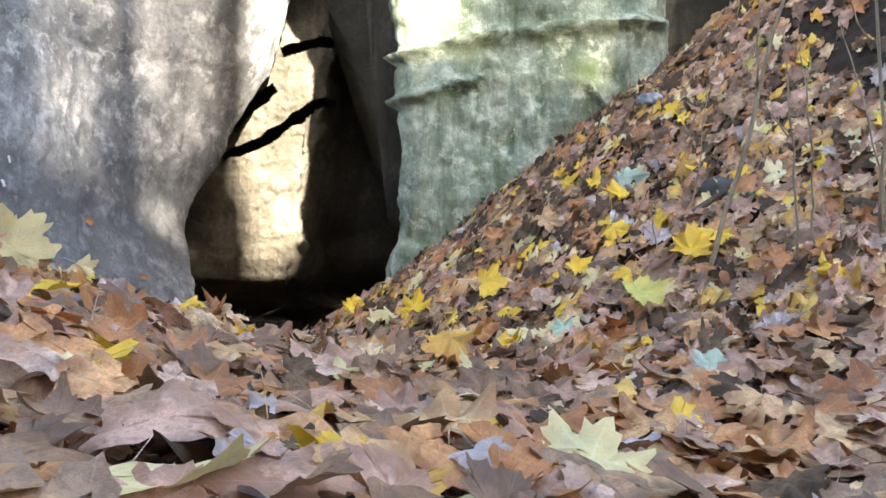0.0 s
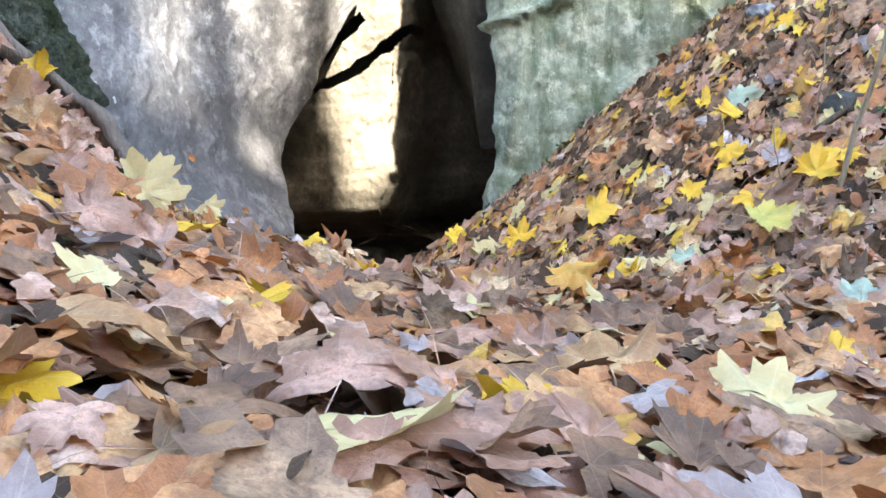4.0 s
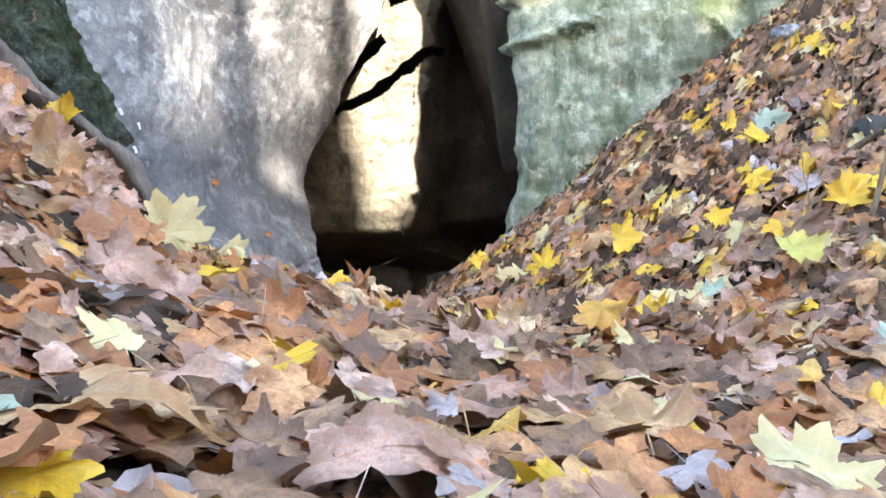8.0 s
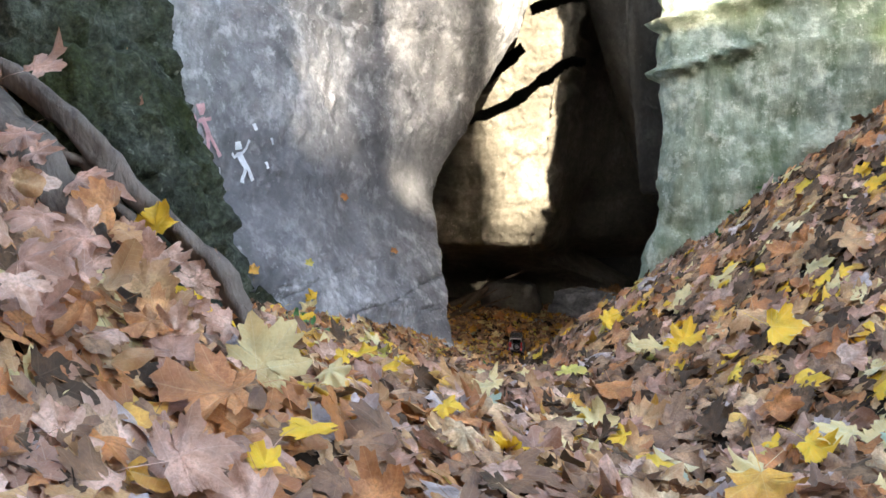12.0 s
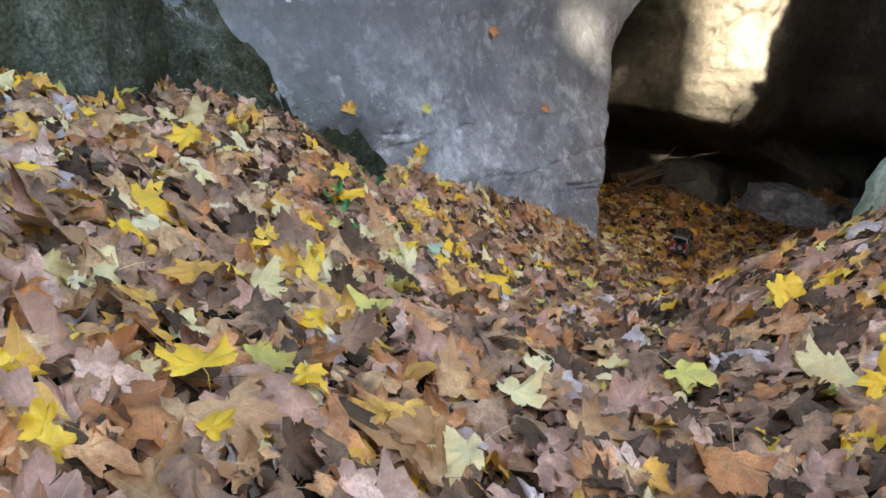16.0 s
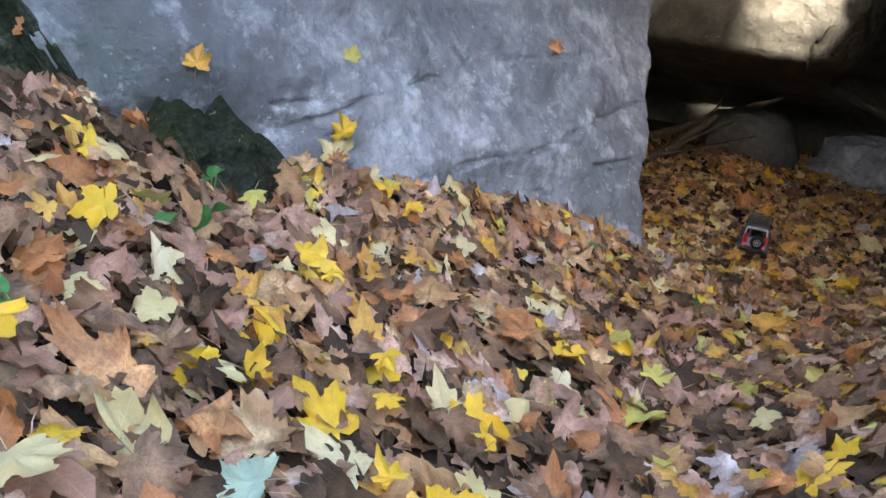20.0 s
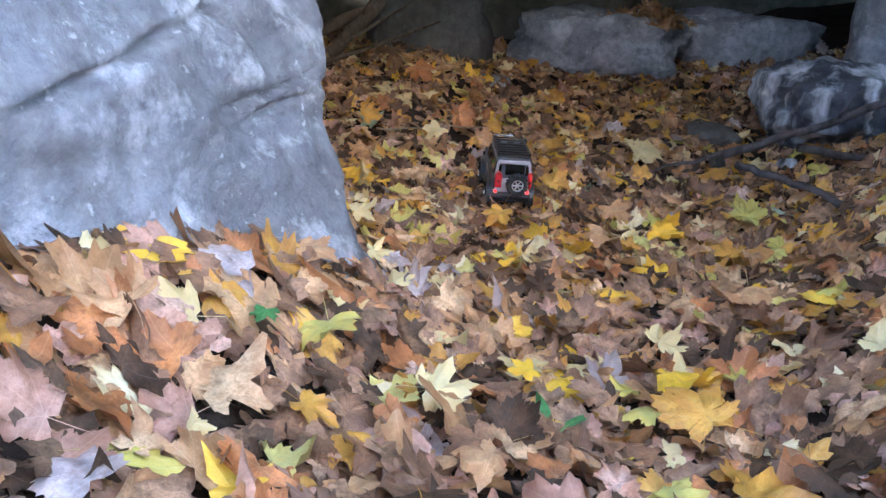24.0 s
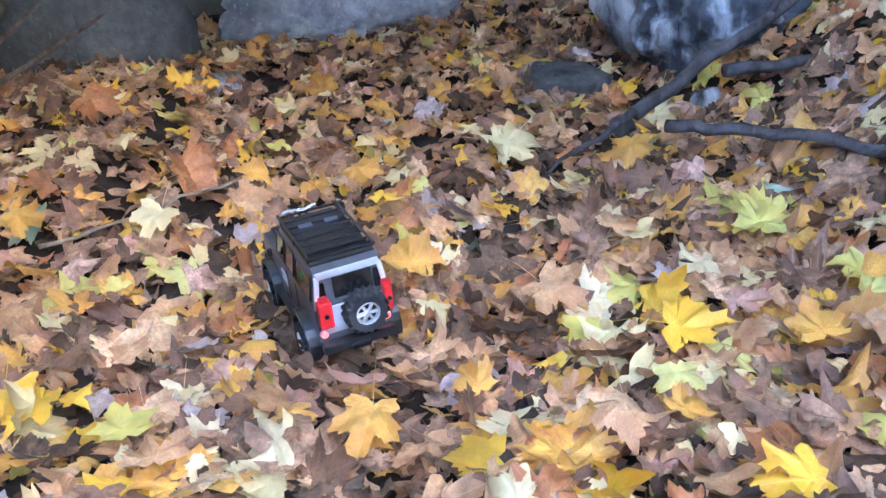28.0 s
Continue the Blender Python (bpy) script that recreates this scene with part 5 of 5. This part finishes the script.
for _ in range(130):
    a, r = leaf_rng.uniform(0, 6.283), leaf_rng.random() ** 0.7
    kind = KINDS[leaf_rng.integers(len(KINDS))]
    v, f, flat = STOCK[kind][leaf_rng.integers(len(STOCK[kind]))]
    w = (v * leaf_rng.uniform(0.09, 0.14)) @ turn_matrix(leaf_rng.uniform(0, 6.283), leaf_rng.normal(0.3, 0.3), leaf_rng.normal(0, 0.3)).T
    pile.append((w + np.array([-1.12 + 0.36 * r * math.cos(a), 13.45 + 0.2 * r * math.sin(a), 0.42 + 0.16 * (1 - r) * leaf_rng.random()]), f, flat))
bank = {"mauve": [], "tan": [], "orange": []}
for k in range(90):
    t, s = leaf_rng.uniform(0.0, 0.95), leaf_rng.uniform(-0.1, 1.15)
    spot = (Vector((-1.85, 1.8, 2.56)).lerp(Vector((-1.12, 2.36, 1.66)), t)).lerp(Vector((-1.5, 1.35, 2.3)).lerp(Vector((-1.08, 1.95, 1.62)), t), s)
    kind = KINDS[leaf_rng.integers(len(KINDS))]
    v, f, flat = FLAT[kind][leaf_rng.integers(len(FLAT[kind]))]
    w = (v * leaf_rng.uniform(0.08, 0.13)) @ turn_matrix(leaf_rng.uniform(0, 6.283), leaf_rng.normal(0.2, 0.3), leaf_rng.normal(0, 0.3)).T @ turn_matrix(0.5, 0.85, 0).T
    bank[("mauve", "tan", "orange", "mauve")[k % 4]].append((w + np.array(spot) + np.array([0.02, -0.03, 0.0]), f, flat))
for hue, items in bank.items():
    tagged(leaf_object("leaf_pile", items, LEAF[hue]), LEAF_WORD[hue] + " leaves caught between the bare roots", "leaf pile", kind="stuff")
tagged(leaf_object("leaf_pile", pile, LEAF["tan"]), "heap of tan leaves on top of the long boulder", "leaf pile", kind="stuff")


# ---- green plants ----
STEM = plain("green_stem", (0.12, 0.2, 0.05), 0.6, 0, 0.2, 40)


def seedling(x, y, z, count, size, seed):
    """A small green plant: thin stems with oval leaves in pairs."""
    plant = tagged(new("seedling"), "small fresh green seedling among the fallen leaves", "plant", "green seedlings")
    plant.location = (x, y, z)
    r = np.random.default_rng(seed)
    for k in range(count):
        a = r.uniform(0, 6.283)
        tip = Vector((size * 0.9 * math.cos(a), size * 0.9 * math.sin(a), size * r.uniform(0.6, 1.3)))
        v, f = tube_data(bend((0, 0, -0.02), tip, 4, -0.01, 0.01, seed + k), [0.0025] * 5, 5)
        stem = mesh_object("stem", v, f, STEM, plant)
        v, f, flat = leaf_mesh_data("beech", size * 1.3, 0.2, 0.15, 0, r, True, 0)
        v = v @ turn_matrix(a - 1.57, 0.35, r.normal(0, 0.3)).T + np.array(tip)
        ob = leaf_object("leaf", [(v, f, flat)], LEAF["fresh"])
        ob.parent = stem
    return plant


for k, (x, y, n, s) in enumerate(((-2.88, 5.98, 3, 0.07), (-2.35, 5.0, 5, 0.055), (-2.15, 4.75, 4, 0.05), (-1.95, 4.6, 3, 0.05), (0.25, 6.75, 6, 0.05), (0.1, 6.4, 4, 0.04), (-2.5, 5.25, 3, 0.05), (1.6, 4.2, 4, 0.04), (-3.3, 6.5, 3, 0.05), (0.45, 6.95, 5, 0.05), (-1.95, 8.35, 3, 0.04))):
    seedling(x, y, float(ground(x, y)) + 0.03, n, s, 50 + k)


# ---- the toy off-roader ----
# Silver paint with the shade of the car's sides put into its colour.
CAR_SHADED = plain("shaded_silver_paint", (0.13, 0.135, 0.155), 0.3, 0.4, 0.12, 25)
CAR_ROOF = plain("black_car_paint", (0.016, 0.018, 0.024), 0.3, 0, 0.1, 25)
CAR_PAD = plain("blue_grey_pad", (0.13, 0.15, 0.2), 0.5, 0, 0.1, 25)
CAR_BLACK = plain("black_plastic", (0.011, 0.011, 0.013), 0.4, 0, 0.3, 40)
CAR_TYRE = plain("dusty_rubber", (0.028, 0.028, 0.03), 0.85, 0, 0.4, 60, 0.002)
CAR_CHROME = plain("chrome", (0.85, 0.86, 0.9), 0.35, 0.6, 0.05, 30)
CAR_CHAIN = plain("steel_chain", (0.55, 0.56, 0.6), 0.22, 1.0, 0.1, 60)
CAR_RED = plain("red_plastic", (0.62, 0.02, 0.025), 0.35, 0, 0.1, 30)
CAR_GLASS = plain("tinted_glass", (0.012, 0.012, 0.014), 0.08, 0, 0.1, 10)
CAR_GREEN = plain("green_print", (0.05, 0.4, 0.12), 0.5, 0, 0.1, 40)
CAR_WHITE = plain("white_print", (0.6, 0.62, 0.66), 0.5, 0, 0.1, 40)
CAR_LAMP, ln, ll, lp = material("lit_tail_lamp")
lp.inputs["Base Color"].default_value = (0.7, 0.02, 0.02, 1)
lp.inputs["Emission Color"].default_value = (1.0, 0.06, 0.05, 1)
lp.inputs["Emission Strength"].default_value = 0.12


def block(bm, size, at, turn=(0, 0, 0), bevel=0.0):
    m = pose(*at, *turn)
    made = bmesh.ops.create_cube(bm, size=1.0)["verts"]
    for v in made:
        v.co = m @ Vector((v.co.x * size[0], v.co.y * size[1], v.co.z * size[2]))
    if bevel:
        bmesh.ops.bevel(bm, geom=list({e for v in made for e in v.link_edges}), offset=bevel, segments=2, affect="EDGES", profile=0.6)
    return bm


def lathe(bm, profile, sides, axis="x", at=(0, 0, 0)):
    """A turned shape from (radius, along) pairs."""
    rings = []
    for r, s in profile:
        ring = []
        for k in range(sides):
            t = 2 * math.pi * k / sides
            p = Vector((s, r * math.cos(t), r * math.sin(t))) if axis == "x" else Vector((r * math.cos(t), s, r * math.sin(t)))
            ring.append(bm.verts.new(p + Vector(at)))
        rings.append(ring)
    for a, b in zip(rings, rings[1:]):
        for k in range(sides):
            bm.faces.new((a[k], a[(k + 1) % sides], b[(k + 1) % sides], b[k]))
    return bm


def prism(bm, outline, x0, x1, inset=None):
    """A side profile of (y, z) points drawn out across the car; inset narrows the points above a height."""
    def wide(x, z):
        return x * (1 - inset[1]) if inset and z > inset[0] else x

    a = [bm.verts.new((wide(x0, z), y, z)) for y, z in outline]
    b = [bm.verts.new((wide(x1, z), y, z)) for y, z in outline]
    bm.faces.new(a)
    bm.faces.new(b[::-1])
    for k in range(len(outline)):
        j = (k + 1) % len(outline)
        bm.faces.new((a[j], a[k], b[k], b[j]))
    bmesh.ops.recalc_face_normals(bm, faces=bm.faces)
    return bm


car = tagged(new("toy_car"), "silver grey toy off-roader with red canisters standing on leaves", "toy car")


def arch(cy, r, n=10):
    return [(cy + r * math.cos(math.pi * k / n), 0.07 + r * math.sin(math.pi * k / n)) for k in range(n + 1)]


lower = [(0.255, 0.105), (0.262, 0.15), (0.25, 0.198), (0.1, 0.206), (-0.245, 0.2), (-0.25, 0.105)] + arch(-0.16, 0.068)[::-1] + [(-0.06, 0.098), (0.06, 0.098)] + arch(0.16, 0.068)[::-1]
body = part("body", prism(bmesh.new(), lower, -0.098, 0.098), CAR_SHADED, car)
cabin = part("cabin", prism(bmesh.new(), [(0.1, 0.2), (0.062, 0.285), (0.05, 0.296), (-0.225, 0.3), (-0.24, 0.292), (-0.249, 0.2)], -0.096, 0.096, (0.25, 0.12)), CAR_SHADED, car)
part("roof", block(bmesh.new(), (0.168, 0.27, 0.012), (0, -0.088, 0.3), (0.6, 0, 0), 0.005), CAR_ROOF, car, "black roof")
part("bonnet", block(bmesh.new(), (0.15, 0.15, 0.014), (0, 0.175, 0.206), (-2, 0, 0), 0.006), CAR_ROOF, car)
part("grille", block(bmesh.new(), (0.1, 0.008, 0.05), (0, 0.262, 0.16), bevel=0.003), CAR_BLACK, car)
for side in (-1, 1):
    for name, y0, w in (("window", 0.045, 0.075), ("window", -0.045, 0.075), ("window", -0.165, 0.125)):
        bm = bmesh.new()
        block(bm, (0.004, w - 0.012, 0.058), (side * 0.0925, y0, 0.245), (0, side * -8.5, 0), 0.002)
        win = part(name, bm, CAR_GLASS, car, "dark tinted window")
        bm = bmesh.new()
        for dy in (-w / 2 + 0.002, w / 2 - 0.002):
            block(bm, (0.005, 0.004, 0.066), (side * 0.093, y0 + dy, 0.245), (0, side * -8.5, 0))
        for dz in (-0.031, 0.031):
            block(bm, (0.005, w, 0.004), (side * (0.093 - dz * 0.15), y0, 0.245 + dz))
        part("window_frame", bm, CAR_BLACK, win)
    for cy in (-0.16, 0.16):
        flare = [(cy + r * math.cos(t), 0.07 + r * math.sin(t)) for r, ks in ((0.069, range(-1, 14)), (0.083, range(13, -2, -1))) for t in (math.pi * k / 12 for k in ks)]
        part("wheel_arch", prism(bmesh.new(), flare, side * 0.09, side * 0.124), CAR_BLACK, car, "black wheel arch flare")
    part("side_step", block(bmesh.new(), (0.02, 0.18, 0.01), (side * 0.108, 0, 0.09), bevel=0.003), CAR_BLACK, car)
    for y in (0.0, -0.085):
        part("door_seam", block(bmesh.new(), (0.003, 0.003, 0.09), (side * 0.0985, y, 0.15)), CAR_BLACK, car)
    for z in (0.165, 0.145):
        part("side_print", block(bmesh.new(), (0.002, 0.05, 0.014), (side * 0.0995, 0.035, z)), CAR_WHITE, car, "white printed bar on the door")
    part("mirror", block(bmesh.new(), (0.014, 0.01, 0.022), (side * 0.118, 0.085, 0.215), bevel=0.003), CAR_BLACK, car)
    lamp = part("tail_lamp", lathe(bmesh.new(), [(0.0, -0.256), (0.008, -0.256), (0.0095, -0.25)], 14, "y", (side * 0.083, 0, 0.125)), CAR_LAMP, car, "glowing red tail lamp")
    part("lamp_rim", lathe(bmesh.new(), [(0.0095, -0.252), (0.012, -0.252), (0.012, -0.248)], 14, "y", (side * 0.083, 0, 0.125)), CAR_CHROME, lamp)
    bm = bmesh.new()
    block(bm, (0.036 if side < 0 else 0.022, 0.028, 0.072), (side * (0.077 if side < 0 else 0.086), -0.268, 0.19), bevel=0.006)
    can = part("canister", bm, CAR_RED, car, "red fuel canister")
    part("handle", block(bmesh.new(), (0.022, 0.02, 0.012), (side * (0.077 if side < 0 else 0.086), -0.268, 0.23), bevel=0.003), CAR_RED, can)
    part("cap", lathe(bmesh.new(), [(0.0, -0.286), (0.006, -0.285), (0.006, -0.28)], 10, "y", (side * (0.077 if side < 0 else 0.086), 0, 0.19)), CAR_BLACK, can)
    part("headlamp", lathe(bmesh.new(), [(0.0, 0.268), (0.013, 0.266), (0.015, 0.258)], 14, "y", (side * 0.068, 0, 0.165)), CAR_CHROME, car)
bm = bmesh.new()
block(bm, (0.15, 0.005, 0.06), (0, 0.083, 0.246), (24, 0, 0), 0.002)
part("windscreen", bm, CAR_GLASS, car)
part("rear_window", block(bmesh.new(), (0.1, 0.005, 0.055), (0.008, -0.2485, 0.243), (-5, 0, 0), 0.003), CAR_GLASS, car)
for side in (-1, 1):
    part("rear_side_window", block(bmesh.new(), (0.022, 0.005, 0.05), (side * 0.074, -0.2485, 0.24), (-5, 0, 0), 0.003), CAR_GLASS, car)
# The body's silver again, kept bright for the rear that catches light.
CAR_SILVER = plain("lit_silver_paint", (0.6, 0.62, 0.67), 0.3, 0.3, 0.1, 25)
tailgate = part("tailgate", block(bmesh.new(), (0.178, 0.006, 0.075), (0, -0.252, 0.16), bevel=0.003), CAR_SILVER, car, "silver tailgate")
for side in (-1, 1):
    part("rear_pillar", block(bmesh.new(), (0.014, 0.008, 0.085), (side * 0.086, -0.25, 0.24), (-5, side * -8, 0), 0.003), CAR_SILVER, tailgate)
part("rear_header", block(bmesh.new(), (0.164, 0.01, 0.018), (0, -0.246, 0.283), bevel=0.004), CAR_SILVER, tailgate)
bm = block(bmesh.new(), (0.19, 0.028, 0.026), (0, -0.262, 0.09), bevel=0.005)
bumper = part("rear_bumper", bm, CAR_BLACK, car, "black bumper crusted with leaf bits")
part("tow_hitch", block(bmesh.new(), (0.05, 0.02, 0.014), (0, -0.275, 0.082), bevel=0.004), CAR_BLACK, bumper)
part("front_bumper", block(bmesh.new(), (0.2, 0.03, 0.03), (0, 0.278, 0.1), bevel=0.006), CAR_BLACK, car)
part("chassis", block(bmesh.new(), (0.07, 0.46, 0.03), (0, 0, 0.085), bevel=0.005), CAR_BLACK, car)
for y in (-0.16, 0.16):
    part("axle", block(bmesh.new(), (0.19, 0.022, 0.022), (0, y, 0.062), bevel=0.006), CAR_BLACK, car)
part("snorkel", block(block(bmesh.new(), (0.01, 0.012, 0.1), (0.104, 0.09, 0.25), (14, 0, 0), 0.003), (0.016, 0.022, 0.016), (0.098, 0.078, 0.305), bevel=0.004), CAR_BLACK, car)


def make_wheel(at, turn, scale=1.0):
    bm, rings = bmesh.new(), []
    for r, s, knob in ((0.03, -0.02, 0), (0.034, -0.024, 0), (0.049, -0.025, 1), (0.055, -0.02, 4), (0.0555, -0.004, 4), (0.0535, 0.0, 0), (0.0555, 0.004, -4), (0.055, 0.02, -4), (0.049, 0.025, -1), (0.034, 0.024, 0), (0.03, 0.02, 0)):
        ring = []
        for k in range(72):
            up = abs(knob) * 0.0011 * (1 if (k + (2 if knob < 0 else 0)) % 4 < 2 else -0.6)
            t = 2 * math.pi * k / 72
            ring.append(bm.verts.new((s, (r + up) * math.cos(t), (r + up) * math.sin(t))))
        rings.append(ring)
    for a, b in zip(rings, rings[1:]):
        for k in range(72):
            bm.faces.new((a[k], a[(k + 1) % 72], b[(k + 1) % 72], b[k]))
    tyre = part("tyre", bm, CAR_TYRE, car, "knobbly black tyre", smooth=False)
    bm = lathe(bmesh.new(), [(0.0305, -0.02), (0.0325, 0.02), (0.031, 0.0235), (0.0275, 0.023), (0.0255, 0.012)], 28)
    for k in range(6):
        t = 2 * math.pi * k / 6
        block(bm, (0.006, 0.02, 0.0075), (0.0175, 0.0165 * math.cos(t), 0.0165 * math.sin(t)), (math.degrees(t), 0, 0), 0.0015)
    lathe(bm, [(0.0, 0.027), (0.005, 0.026), (0.0065, 0.023), (0.0085, 0.013)], 12)
    part("rim", bm, CAR_CHROME, tyre, "chrome rim with six spokes")
    part("rim_well", lathe(bmesh.new(), [(0.0, 0.009), (0.012, 0.008), (0.0265, 0.011)], 20), CAR_BLACK, tyre)
    tyre.matrix_local = pose(*at, *turn) @ Matrix.Scale(scale, 4)
    return tyre


for x in (-1, 1):
    for y in (-0.16, 0.16):
        make_wheel((x * 0.105, y, 0.06), (0, 0, 0 if x > 0 else 180))
make_wheel((0.022, -0.278, 0.175), (0, 0, -90), 0.98)

rack = part("roof_rack", block(bmesh.new(), (0.13, 0.22, 0.004), (0, -0.06, 0.313)), CAR_BLACK, car, "black roof rack with chain")
for side in (-1, 1):
    part("rack_rail", block(bmesh.new(), (0.006, 0.3, 0.008), (side * 0.082, -0.08, 0.322), bevel=0.002), CAR_BLACK, rack)
for k in range(8):
    part("rack_bar", block(bmesh.new(), (0.164, 0.006, 0.006), (0, -0.222 + 0.0405 * k, 0.318), bevel=0.0015), CAR_BLACK, rack)
for y in (-0.2, -0.08, 0.04):
    for side in (-1, 1):
        part("rack_foot", block(bmesh.new(), (0.006, 0.012, 0.02), (side * 0.082, y, 0.308)), CAR_BLACK, rack)
for x in (-0.035, 0.035):
    part("rack_pad", block(bmesh.new(), (0.034, 0.02, 0.004), (x, -0.04, 0.324)), CAR_PAD, rack, "blue grey pad")
for k in range(30):
    t = k / 29
    p = Vector((-0.07 + 0.14 * t, 0.052 + 0.008 * math.sin(t * 12), 0.332)) if k < 20 else Vector((0.07, 0.05 - (k - 20) * 0.012, 0.331))
    bm = bmesh.new()
    rings = []
    for i in range(8):
        a = 2 * math.pi * i / 8
        ring = []
        for j in range(4):
            b = 2 * math.pi * j / 4
            r = 1 + 0.3 * math.cos(b)
            ring.append(bm.verts.new((0.0056 * r * math.cos(a), 0.0036 * r * math.sin(a), 0.0014 * math.sin(b))))
        rings.append(ring)
    for i in range(8):
        for j in range(4):
            bm.faces.new((rings[i][j], rings[(i + 1) % 8][j], rings[(i + 1) % 8][(j + 1) % 4], rings[i][(j + 1) % 4]))
    link = part("chain_link", bm, CAR_CHAIN, rack)
    link.matrix_local = pose(*p, 0 if k % 2 else 70, 0, 90 if k >= 20 else 0)
words = bpy.data.curves.new("window_print", "FONT")
words.body, words.size, words.extrude = "4X4", 0.022, 0.0004
me_words = bpy.data.meshes.new_from_object(bpy.data.objects.new("window_print", words))
me_words.materials.append(CAR_GREEN)
sticker = new("window_print", me_words)
sticker.parent = car
sticker.matrix_local = pose(-0.0963, -0.135, 0.245, 90, 0, -90)
CAR_X, CAR_Y = -2.08, 10.55
car.matrix_world = pose(CAR_X, CAR_Y, 0.015, 1.5, 2.0, 8) @ Matrix.Scale(0.82, 4)
